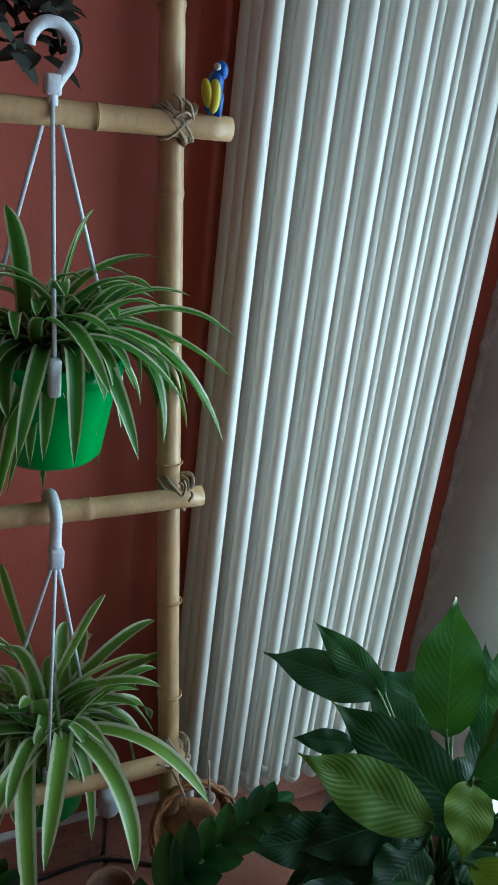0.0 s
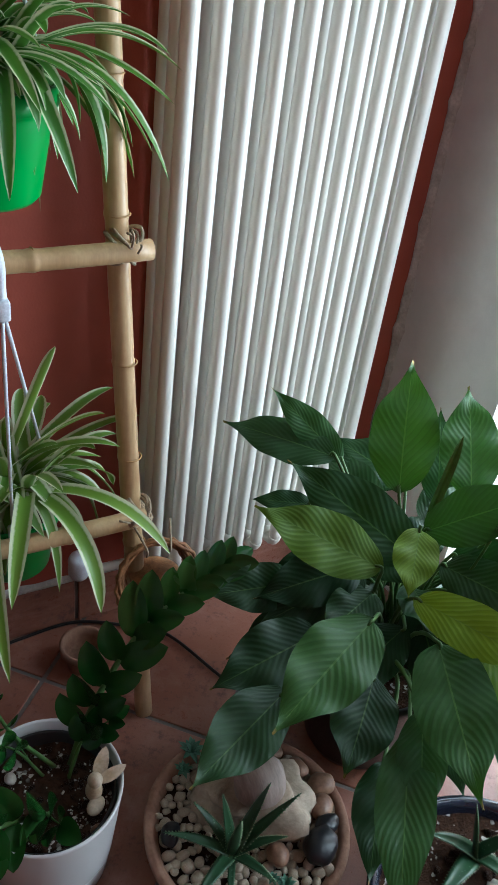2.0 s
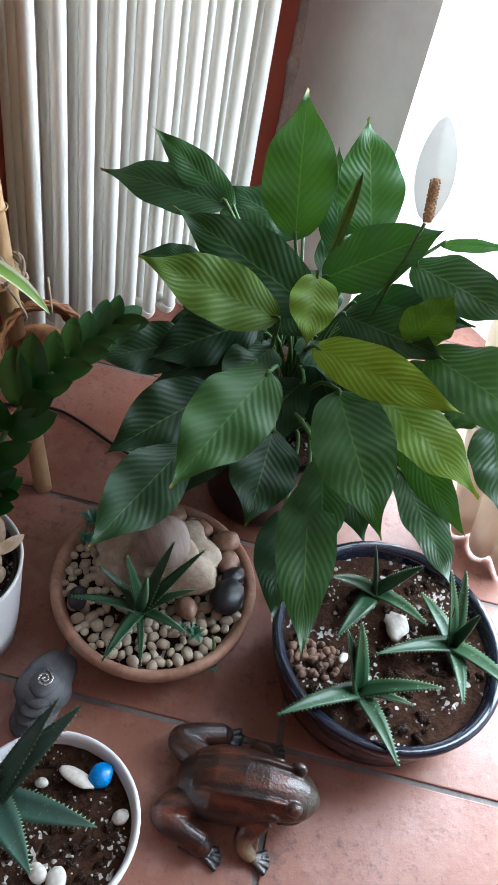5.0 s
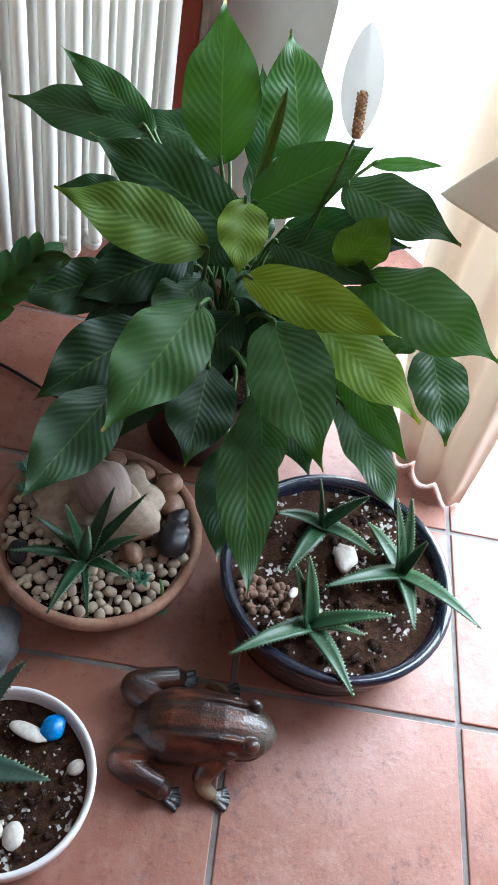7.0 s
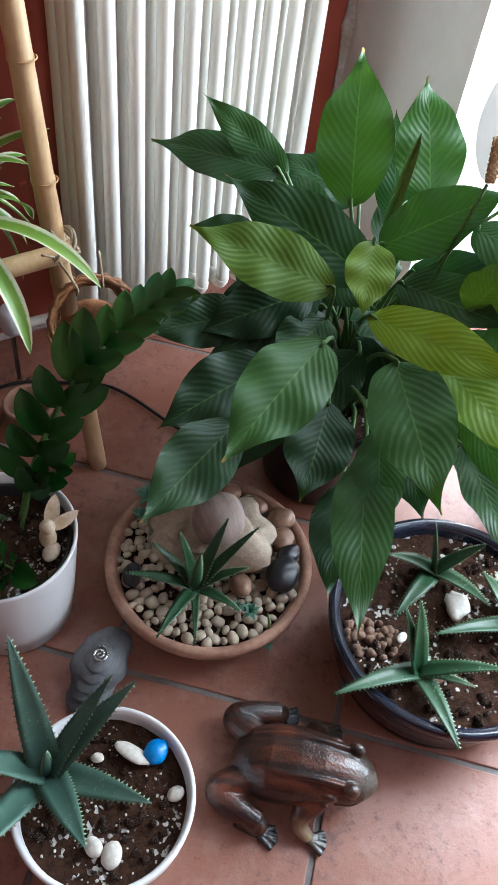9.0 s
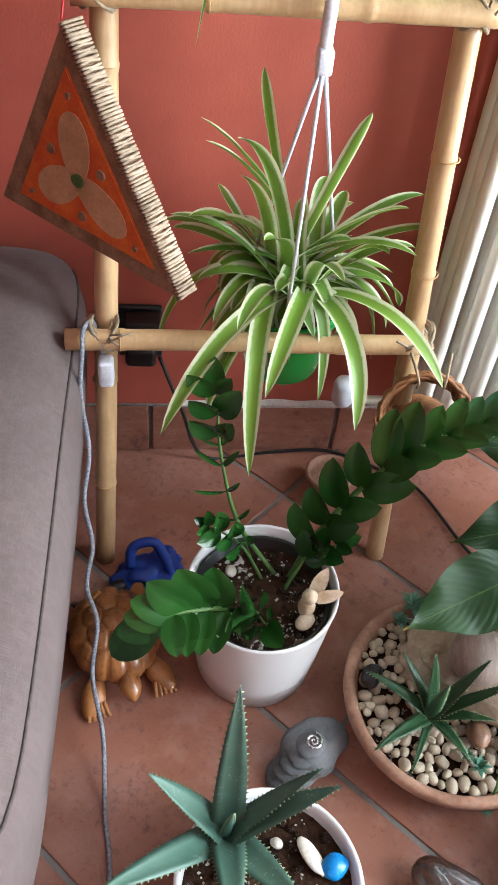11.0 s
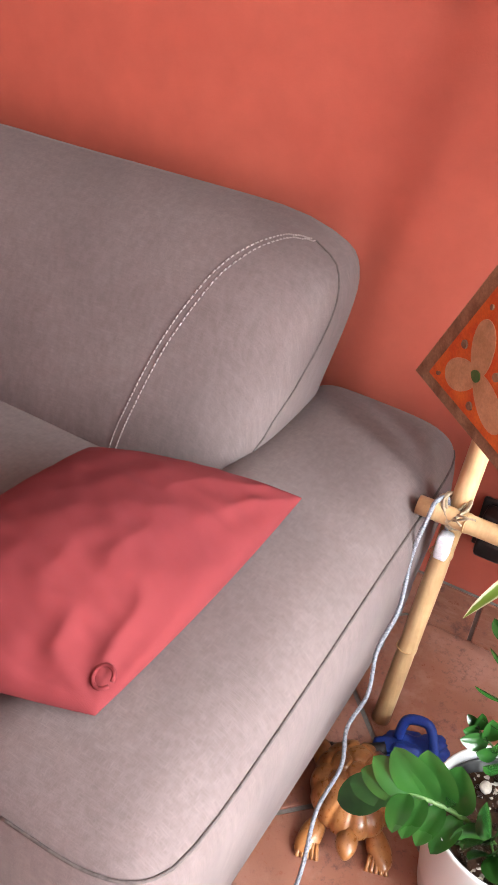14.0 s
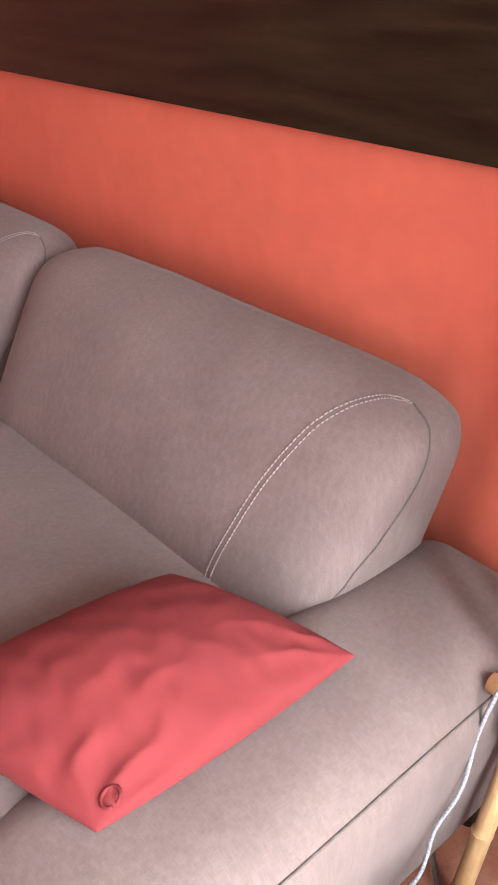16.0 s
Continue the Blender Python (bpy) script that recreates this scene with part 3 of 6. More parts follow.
def lashing(at, r, seed, parent):
    """A cross lashing of many turns of twine, with loose ends."""
    rnd = random.Random(seed)
    c = Vector(at)
    lash = None
    for n in range(9):
        s = 1 if n % 2 else -1
        o = rnd.uniform(-0.008, 0.008)
        ring = []
        for k in range(16):
            a = 2 * math.pi * k / 16
            x = s * 0.0185 * math.cos(a) + o
            z = 0.0195 * math.cos(a) + o * 0.6 + rnd.uniform(-0.001, 0.001)
            y = 0.027 * math.sin(a) + rnd.uniform(-0.0015, 0.0015) + (0.004 if n > 4 else 0)
            ring.append(c + Vector((x, y, z)))
        one = part("twine_turn", tube(ring, 0.0026, 6, closed=True), TWINE, lash or parent)
        if lash is None:
            lash = one
            one.name = "lashing"
    for n in range(3):
        a = c + Vector((rnd.uniform(-0.015, 0.015), -0.03, rnd.uniform(0, 0.02)))
        b = a + Vector((rnd.uniform(-0.03, 0.03), -0.01, rnd.uniform(-0.01, 0.03)))
        part("twine_end", tube([a, (a + b) / 2 + Vector((0, -0.008, 0.006)), b], 0.0018, 5, 6), TWINE, lash)


for n, (z, x0, x1, marks) in enumerate(RUNGS):
    y = lean(z) - 0.0315
    p = part("rung", bamboo((x0, y, z), (x1, y, z), 0.0148, 5 + n, marks), BAMBOO, ladder)
    joints((x0, y, z), (x1, y, z), 0.0148, marks, p)
    for pole in (POLE_L, POLE_R):
        x = pole[0][0] + (pole[1][0] - pole[0][0]) * z / 2.45
        lashing((x, y + 0.016, z), 0.03, n * 7 + int(abs(x) * 10), ladder)

# ---- sofa ----
sofa = thing("sofa", (-2.2, -0.5, 0), "taupe fabric sofa with low rounded arm and loose-stitched back cushions", "sofa")


def cushion(lo, hi, r, push=0.0, seed=0, sub=3, taper=None):
    """A padded block: rounded all over, with slightly bulging faces and uneven stuffing."""
    bm = box(lo, hi)
    lo, hi = Vector(lo), Vector(hi)
    cuts = 10
    bmesh.ops.subdivide_edges(bm, edges=bm.edges, cuts=cuts, use_grid_fill=True)
    size, mid = hi - lo, (hi + lo) / 2
    for v in bm.verts:
        p = v.co.copy()
        inner = Vector([min(max(c, a + r), b - r) for c, a, b in zip(p, lo, hi)])
        off = p - inner
        if off.length > 1e-6:
            p = inner + off.normalized() * min(r, max(off.length, r * 0.0) if off.length < r else r)
        q = Vector([2 * (c - m) / s for c, m, s in zip(p, mid, size)])
        for axis in range(3):
            others = [q[i] for i in range(3) if i != axis]
            swell = (1 - others[0] ** 2) * (1 - others[1] ** 2)
            p[axis] += push * swell * (1 if q[axis] > 0 else -1) * abs(q[axis]) ** 2
        p += Vector((0, 0, 1)) * 0.006 * noise.noise(v.co * 5 + Vector((seed, 0, 0)))
        if taper:
            p = taper(p)
        v.co = p
    return bm


def soft(ob, levels=1):
    mod = ob.modifiers.new("soft", "SUBSURF")
    mod.levels = mod.render_levels = levels
    return ob


def on_surface(ob, pts):
    """The points laid onto the softened surface of a part."""
    bpy.context.view_layer.update()
    got = ob.evaluated_get(bpy.context.evaluated_depsgraph_get())
    inv = got.matrix_world.inverted()
    out = []
    for q in pts:
        ok, place, normal, _ = got.closest_point_on_mesh(inv @ Vector(q))
        out.append(got.matrix_world @ (place + normal * 0.0006))
    return out


def arm_shape(p):
    t = max(0.0, (p.z - 0.2) / 0.35)
    s = min(1.0, max(0.0, (p.x + 1.43) / 0.26))
    inner = min(1.0, max(0.0, (-1.40 - p.x) / 0.10))
    p.z -= 0.05 * inner * inner * max(0.0, (p.z - 0.2) / 0.35)
    p.x += 0.035 * t * (0.6 + 0.4 * s) - 0.012
    front = min(1.0, max(0.0, -p.y / 0.95))
    p.z -= 0.022 * s**3 * t + 0.06 * front * t
    p.x -= 0.012 * front
    return p


armrest = soft(part("armrest", cushion((-1.50, -0.945, 0.06), (-1.16, -0.03, 0.53), 0.085, 0.012, 3, taper=arm_shape), SOFA_CLOTH, sofa))
# seam that runs along the top outer edge of the arm and round its front
seam_pts = [(-1.15, -0.06, 0.475), (-1.145, -0.3, 0.468), (-1.15, -0.6, 0.452), (-1.158, -0.82, 0.438), (-1.18, -0.9, 0.432), (-1.25, -0.935, 0.43), (-1.36, -0.94, 0.43)]
part("arm_seam", tube(on_surface(armrest, curve_points(seam_pts, 70)), 0.0022, 6), SEAM, sofa)


def back_shape(p):
    t = (p.z - 0.44) / 0.4
    s = min(1.0, max(0.0, (-0.08 - p.y) / 0.3))
    p.y += 0.2 * max(0.0, t) * (0.05 + 0.95 * s * s * (3 - 2 * s))
    return p


def back_cushion(x0, x1, seed):
    def shape(p):
        # the end draws in towards the arm
        near = min(1.0, max(0.0, (p.x - x1 + 0.22) / 0.22))
        t = min(1.0, max(0.0, (0.80 - p.z) / 0.36))
        p = back_shape(p)
        p.x -= 0.055 * near * t * t * (3 - 2 * t)
        return p

    return soft(part("back_cushion", cushion((x0, -0.42, 0.40), (x1, -0.05, 0.812), 0.088, 0.014, seed, taper=shape), SOFA_CLOTH, sofa))


for x0, x1, seed in ((-2.50, -1.372, 5), (-3.5, -2.515, 6)):
    back = back_cushion(x0, x1, seed)
    arc = [(-0.05, -0.165, 0.835), (-0.10, -0.19, 0.81), (-0.165, -0.24, 0.735), (-0.215, -0.295, 0.63), (-0.245, -0.355, 0.52), (-0.258, -0.39, 0.455)]
    for off in (0.0, 0.012):
        line = on_surface(back, curve_points([(x1 + dx - off, y, z) for dx, y, z in arc], 70))
        bm = bmesh.new()
        for k in range(0, 69, 1):
            a, b = line[k], line[k].lerp(line[k + 1], 0.62)
            tube([a, b], 0.0013, 5, bm=bm)
        part("stitching", bm, STITCH, back)
    part("end_seam", tube(on_surface(back, curve_points([(x1 - 0.05, -0.165, 0.835), (x1 - 0.008, -0.175, 0.79), (x1 + 0.004, -0.205, 0.71), (x1 + 0.004, -0.26, 0.61), (x1 - 0.008, -0.33, 0.52), (x1 - 0.03, -0.39, 0.46)], 40)), 0.0016, 6), SEAM, back)
soft(part("seat_cushion", cushion((-2.44, -1.0, 0.2), (-1.40, -0.33, 0.462), 0.06, 0.012, 8), SOFA_CLOTH, sofa))
soft(part("seat_cushion", cushion((-3.5, -1.0, 0.2), (-2.445, -0.33, 0.462), 0.06, 0.012, 9), SOFA_CLOTH, sofa))
part("base_frame", box((-3.5, -0.93, 0.05), (-1.40, -0.06, 0.24), 0.02), SOFA_CLOTH, sofa)
part("backboard", box((-3.5, -0.10, 0.1), (-1.5, -0.03, 0.55), 0.03), SOFA_CLOTH, sofa)
for x, y in ((-1.22, -0.86), (-1.22, -0.12), (-3.4, -0.86), (-3.4, -0.12)):
    part("leg", lathe([(0.0, 0), (0.022, 0), (0.026, 0.07), (0, 0.07)], (x, y, 0), 16), DARK_WOOD, sofa)

# throw pillow, lying across arm and seat
pa, pb, pc = Vector((-1.285, -0.425, 0.553)), Vector((-1.322, -0.828, 0.50)), Vector((-1.577, -0.525, 0.572))
pd = Vector((-1.67, -0.92, 0.50))
pillow = thing("throw_pillow", (-1.46, -0.65, 0.56), "coral-red cotton throw pillow lying on the sofa arm and seat", "pillow")
bm = bmesh.new()
N = 64
nrm = (pb - pa).cross(pc - pa).normalized()
if nrm.z < 0:
    nrm = -nrm
grids = []
for sgn in (1, -1):
    grid = []
    for i in range(N + 1):
        row = []
        for j in range(N + 1):
            u, v = i / N, j / N
            p = pa * (1 - u) * (1 - v) + pb * u * (1 - v) + pc * (1 - u) * v + pd * u * v
            centre = (pa + pb + pc + pd) / 4
            pinch = -0.03 * (math.sin(math.pi * u) * (abs(2 * v - 1) ** 3) + math.sin(math.pi * v) * (abs(2 * u - 1) ** 3))
            p = p.lerp(centre, pinch)
            h = (max(0.0, math.sin(math.pi * u)) * max(0.0, math.sin(math.pi * v))) ** 0.46
            d, an = math.hypot(1 - u, v), math.atan2(v, 1 - u + 1e-6)
            crease = 0.017 * (0.5 - abs(math.sin(an * 6.5 + 1.6 * noise.noise(Vector((u * 5, v * 5, 9)))))) * math.exp(-d * 2.6) * min(1.0, d * 5)
            d2, an2 = math.hypot(u, v), math.atan2(v, u + 1e-6)
            crease += 0.010 * (0.5 - abs(math.sin(an2 * 5 + 2 * noise.noise(Vector((u * 4, v * 6, 5)))))) * math.exp(-d2 * 3.5) * min(1.0, d2 * 5)
            fold = crease + 0.0035 * noise.noise(Vector((u * 22 + v * 9, v * 6 - u * 4, 6))) + 0.004 * noise.noise(Vector((u * 4, v * 2 + u, 3))) * h
            row.append(bm.verts.new(p + nrm * sgn * ((0.078 if sgn > 0 else 0.06) * h + (fold if sgn > 0 else 0) * min(1, h * 3))) if sgn > 0 or 0 < i < N and 0 < j < N else grids[0][i][j])
        grid.append(row)
    grids.append(grid)
for g, grid in enumerate(grids):
    for i in range(N):
        for j in range(N):
            q = (grid[i][j], grid[i + 1][j], grid[i + 1][j + 1], grid[i][j + 1])
            bm.faces.new(q if g == 0 else q[::-1])
bmesh.ops.recalc_face_normals(bm, faces=bm.faces)
cover = soft(part("cover", bm, PILLOW_CLOTH, pillow))
loop = [pb + Vector((0.012 * math.cos(a) - 0.012, 0.012 * math.sin(a) + 0.03, 0.029 + 0.006 * math.sin(a))) for a in [k * 0.45 for k in range(14)]]
part("loop", tube(loop, 0.0028, 6), PILLOW_CLOTH, pillow)

# ---- pots and bowls on the floor ----
def pot(name, at, profile, mat, label, category="plant pot", wobble=0.0):
    ob = thing(name, at, label, category)
    part("shell", lathe(profile, at, 56, wobble=wobble), mat, ob)
    return ob


def soil_bed(at, r, z, parent, mat=None, rough=0.006, seed=0):
    bm = bmesh.new()
    rings = [[bm.verts.new((at[0], at[1], z + 0.004))]]
    for k in range(1, 13):
        rr = r * k / 12
        rings.append([bm.verts.new((at[0] + rr * math.cos(2 * math.pi * n / 48), at[1] + rr * math.sin(2 * math.pi * n / 48), z + rough * noise.noise((rr * 40 * math.cos(n / 7.6) + seed, rr * 40 * math.sin(n / 7.6), k * 0.7)))) for n in range(48)])
    for n in range(48):
        bm.faces.new((rings[0][0], rings[1][n], rings[1][(n + 1) % 48]))
    for a, b in zip(rings[1:], rings[2:]):
        for n in range(48):
            m = (n + 1) % 48
            bm.faces.new((a[n], b[n], b[m], a[m]))
    bmesh.ops.recalc_face_normals(bm, faces=bm.faces)
    return part("soil", bm, mat or SOIL, parent)


ZZ_AT = (-0.886, -0.478, 0.0)
zz_pot = pot("white_planter", ZZ_AT, [(0, 0.0), (0.088, 0.0), (0.093, 0.004), (0.1, 0.06), (0.1125, 0.198), (0.1135, 0.204), (0.111, 0.207), (0.108, 0.203), (0.104, 0.15), (0.1, 0.1), (0, 0.1)], WHITE_CERAMIC, "round white ceramic planter with a dark inner pot")
part("inner_pot", lathe([(0.1045, 0.12), (0.1035, 0.188), (0.1015, 0.19), (0.098, 0.188), (0.095, 0.13), (0, 0.13)], ZZ_AT, 48), BLACK_PLASTIC, zz_pot, "dark plastic inner pot")
soil_bed(ZZ_AT, 0.096, 0.165, zz_pot, seed=2)

BOWL_AT = (-0.593, -0.597, 0.0)
bowl = pot("terracotta_bowl", BOWL_AT, [(0, 0.0), (0.115, 0.0), (0.122, 0.004), (0.148, 0.045), (0.160, 0.062), (0.168, 0.066), (0.169, 0.082), (0.165, 0.086), (0.156, 0.085), (0.152, 0.078), (0.14, 0.05), (0, 0.045)], OLD_CLAY, "shallow weathered terracotta bowl filled with pebbles and stones", "bowl", 0.004)
soil_bed(BOWL_AT, 0.148, 0.062, bowl, seed=5)

BLACK_AT = (-0.335, -0.885, 0.0)
black_pot = pot("black_glazed_pot", BLACK_AT, [(0, 0.0), (0.150, 0.0), (0.158, 0.006), (0.160, 0.018), (0.156, 0.026), (0.166, 0.034), (0.178, 0.085), (0.180, 0.105), (0.186, 0.110), (0.188, 0.124), (0.183, 0.129), (0.172, 0.126), (0.168, 0.118), (0.162, 0.08), (0, 0.07)], BLACK_GLAZE, "wide blue-black glazed pot planted with small aloes")
soil_bed(BLACK_AT, 0.166, 0.106, black_pot, rough=0.01, seed=8)

W2_AT = (-0.9, -0.853, 0.0)
white_pot = pot("white_bowl_planter", W2_AT, [(0, 0.0), (0.085, 0.0), (0.098, 0.005), (0.104, 0.012), (0.107, 0.026), (0.106, 0.03), (0.112, 0.036), (0.119, 0.075), (0.121, 0.098), (0.119, 0.102), (0.114, 0.1), (0.111, 0.09), (0.106, 0.05), (0, 0.045)], WHITE_CERAMIC, "low round white ceramic planter with saucer edge")
soil_bed(W2_AT, 0.111, 0.078, white_pot, seed=11)

LILY_AT = (-0.29, -0.47, 0.0)
lily_pot = pot("dark_nursery_pot", LILY_AT, [(0, 0.0), (0.085, 0.0), (0.095, 0.02), (0.115, 0.19), (0.121, 0.195), (0.121, 0.215), (0.113, 0.215), (0.108, 0.18), (0, 0.16)], BLACK_PLASTIC, "dark plastic nursery pot under the peace lily")
soil_bed(LILY_AT, 0.109, 0.185, lily_pot, seed=14)

RING_AT = (-0.715, -0.125, 0.0)
clay_pot = pot("small_terracotta_pot", RING_AT, [(0, 0.0), (0.032, 0.0), (0.04, 0.04), (0.046, 0.043), (0.047, 0.06), (0.041, 0.06), (0.037, 0.04), (0.03, 0.01), (0, 0.008)], OLD_CLAY, "small empty terracotta pot by the skirting")

# ---- peace lily ----
lily = thing("peace_lily", (LILY_AT[0], LILY_AT[1], 0.19), "large peace lily with broad ribbed glossy green leaves", "plant")
CROWN = Vector((LILY_AT[0], LILY_AT[1], 0.19))
_count = [0]


def lily_leaf(base, tip, width, tone):
    _count[0] += 1
    rnd = random.Random(_count[0])
    base, tip = Vector(base), Vector(tip)
    droop = (base.z - tip.z) / (tip - base).length
    hint = Vector((-0.45, -0.45, 0.8)) + Vector((rnd.uniform(-0.2, 0.2), rnd.uniform(-0.2, 0.2), 0))
    bm = blade(base, tip, width * 1.17, hint, sag=0.07 + 0.08 * max(0.0, droop), fold=0.13, along=28, over=8, ripple=0.05, curl=0.18, seed=_count[0])
    ob = part("leaf", bm, LILY, lily)
    # low tones put shade of inner leaves into their green, high tones are yellowish
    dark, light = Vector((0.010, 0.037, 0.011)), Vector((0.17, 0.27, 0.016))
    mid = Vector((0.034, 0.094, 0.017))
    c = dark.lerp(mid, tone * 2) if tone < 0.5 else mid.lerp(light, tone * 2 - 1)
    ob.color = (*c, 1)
    root = CROWN + Vector((rnd.uniform(-0.04, 0.04), rnd.uniform(-0.04, 0.04), 0))
    knee = root.lerp(base, 0.55) + Vector((0, 0, 0.06))
    part("stalk", tube([root, knee, base, base.lerp(tip, 0.06)], lambda t: 0.0042 - 0.002 * t, 7, 14), STEM, lily)


lily_leaf((-0.289, -0.42, 0.557), (-0.219, -0.3, 0.724), 0.101, 0.5)
lily_leaf((-0.203, -0.489, 0.578), (-0.149, -0.366, 0.702), 0.090, 0.35)
lily_leaf((-0.185, -0.415, 0.492), (-0.123, -0.296, 0.611), 0.059, 0.1)
lily_leaf((-0.312, -0.294, 0.536), (-0.409, -0.186, 0.638), 0.052, 0.3)
lily_leaf((-0.336, -0.304, 0.557), (-0.469, -0.142, 0.552), 0.072, 0.15)
lily_leaf((-0.203, -0.344, 0.495), (-0.284, -0.218, 0.528), 0.080, 0.1)
lily_leaf((-0.318, -0.524, 0.511), (-0.454, -0.332, 0.601), 0.095, 0.15)
lily_leaf((-0.389, -0.529, 0.523), (-0.546, -0.4, 0.587), 0.082, 0.7)
lily_leaf((-0.383, -0.328, 0.486), (-0.474, -0.274, 0.481), 0.037, 0.1)
lily_leaf((-0.332, -0.524, 0.582), (-0.396, -0.6, 0.534), 0.061, 0.85)
lily_leaf((-0.299, -0.504, 0.548), (-0.19, -0.603, 0.672), 0.080, 0.2)
lily_leaf((-0.2, -0.57, 0.595), (-0.188, -0.768, 0.63), 0.075, 0.2)
lily_leaf((-0.063, -0.507, 0.547), (0.01, -0.589, 0.575), 0.021, 0.3)
lily_leaf((-0.18, -0.574, 0.525), (-0.093, -0.66, 0.562), 0.054, 0.5)
lily_leaf((-0.262, -0.657, 0.537), (-0.234, -0.682, 0.636), 0.065, 0.6)
lily_leaf((-0.389, -0.605, 0.536), (-0.335, -0.824, 0.589), 0.064, 0.95)
lily_leaf((-0.245, -0.684, 0.535), (-0.276, -0.923, 0.604), 0.101, 0.4)
lily_leaf((-0.391, -0.67, 0.515), (-0.514, -0.899, 0.541), 0.093, 0.3)
lily_leaf((-0.454, -0.603, 0.515), (-0.655, -0.687, 0.473), 0.097, 0.5)
lily_leaf((-0.353, -0.703, 0.525), (-0.39, -0.918, 0.565), 0.073, 0.75)
lily_leaf((-0.348, -0.763, 0.493), (-0.399, -0.934, 0.511), 0.045, 0.5)
lily_leaf((-0.381, -0.807, 0.484), (-0.465, -0.977, 0.511), 0.054, 0.2)
lily_leaf((-0.249, -0.82, 0.527), (-0.318, -0.93, 0.487), 0.070, 0.2)
lily_leaf((-0.452, -0.733, 0.47), (-0.542, -0.855, 0.454), 0.058, 0.3)
lily_leaf((-0.473, -0.74, 0.452), (-0.646, -0.95, 0.472), 0.066, 0.25)
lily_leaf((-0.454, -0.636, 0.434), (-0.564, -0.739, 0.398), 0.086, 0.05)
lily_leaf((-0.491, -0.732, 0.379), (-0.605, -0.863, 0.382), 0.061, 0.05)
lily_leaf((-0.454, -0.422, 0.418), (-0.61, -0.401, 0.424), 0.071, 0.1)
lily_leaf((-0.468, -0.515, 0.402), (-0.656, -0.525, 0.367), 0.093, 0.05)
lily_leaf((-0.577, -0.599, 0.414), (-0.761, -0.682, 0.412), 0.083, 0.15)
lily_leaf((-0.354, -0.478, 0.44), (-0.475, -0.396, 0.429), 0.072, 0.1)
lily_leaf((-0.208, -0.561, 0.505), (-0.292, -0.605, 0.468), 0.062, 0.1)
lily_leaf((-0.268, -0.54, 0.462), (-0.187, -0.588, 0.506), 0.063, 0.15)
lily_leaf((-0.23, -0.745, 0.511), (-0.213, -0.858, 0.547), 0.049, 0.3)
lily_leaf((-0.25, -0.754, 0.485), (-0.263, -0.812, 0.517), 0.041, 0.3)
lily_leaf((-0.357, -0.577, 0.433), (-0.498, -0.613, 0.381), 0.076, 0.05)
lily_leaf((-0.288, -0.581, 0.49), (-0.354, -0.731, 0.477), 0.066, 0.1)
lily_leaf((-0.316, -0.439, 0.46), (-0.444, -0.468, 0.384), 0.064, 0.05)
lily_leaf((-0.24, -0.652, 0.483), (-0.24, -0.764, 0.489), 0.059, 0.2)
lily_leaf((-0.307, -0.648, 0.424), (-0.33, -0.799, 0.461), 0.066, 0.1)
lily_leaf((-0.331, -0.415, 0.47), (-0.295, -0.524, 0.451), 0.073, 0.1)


def lily_flower(base, tip, foot):
    """A white hooded spathe round a brown knobbly spadix."""
    base, tip = Vector(base), Vector(tip)
    stalk = part("flower_stalk", tube([CROWN, CROWN.lerp(Vector(foot), 0.6) + Vector((0, 0, 0.08)), foot, base], 0.0026, 7, 20), STEM, lily)
    part("spathe", blade(base, tip, 0.052, (-0.5, -0.5, 0.35), sag=-0.08, fold=0.16, shape="oval", along=18, over=8, ripple=0.01), SPATHE, lily, "white hooded spathe")
    ahead = (tip - base).normalized()
    a = base + Vector((-0.012, -0.012, 0.012))
    bm = tube([a, a + ahead * 0.025, a + ahead * 0.055], lambda t: 0.0062 - 0.002 * t * t, 10, 10)
    for n in range(90):
        t, an = n / 90, n * 2.4
        side = ahead.orthogonal().normalized()
        q = a + ahead * (0.004 + t * 0.05) + (side * math.cos(an) + ahead.cross(side) * math.sin(an)) * 0.0062
        blob(q, (0.0016, 0.0016, 0.0016), sub=1, bm=bm)
    part("spadix", bm, SPADIX, lily, "brown knobbly spadix")


# shorter leaves crowding the heart of the plant, shade put into their tone
_r = random.Random(77)
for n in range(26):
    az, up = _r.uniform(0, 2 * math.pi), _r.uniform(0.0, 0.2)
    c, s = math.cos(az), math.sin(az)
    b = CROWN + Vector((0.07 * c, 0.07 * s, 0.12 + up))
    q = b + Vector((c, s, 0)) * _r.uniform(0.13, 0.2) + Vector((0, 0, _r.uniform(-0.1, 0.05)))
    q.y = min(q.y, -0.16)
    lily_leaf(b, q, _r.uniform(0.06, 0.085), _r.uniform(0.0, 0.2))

# added hanging leaves round sides and back, low by the pot, to block light
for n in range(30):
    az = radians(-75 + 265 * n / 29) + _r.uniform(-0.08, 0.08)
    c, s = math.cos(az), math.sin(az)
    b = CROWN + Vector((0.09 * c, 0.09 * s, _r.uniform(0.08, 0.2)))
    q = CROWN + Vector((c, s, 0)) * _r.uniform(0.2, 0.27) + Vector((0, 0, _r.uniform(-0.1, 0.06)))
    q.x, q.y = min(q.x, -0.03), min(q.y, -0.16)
    # darkest tones, so the shade down here is partly in the colour
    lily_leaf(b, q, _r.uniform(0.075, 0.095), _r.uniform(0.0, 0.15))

lily_flower((-0.231, -0.592, 0.684), (-0.183, -0.530, 0.795), (-0.27, -0.578, 0.5))
part("new_leaf", blade((-0.262, -0.47, 0.53), (-0.225, -0.455, 0.68), 0.016, (-0.6, -0.6, 0.2), fold=0.8, shape="grass"), NEW_LEAF, lily, "rolled pale new leaf")

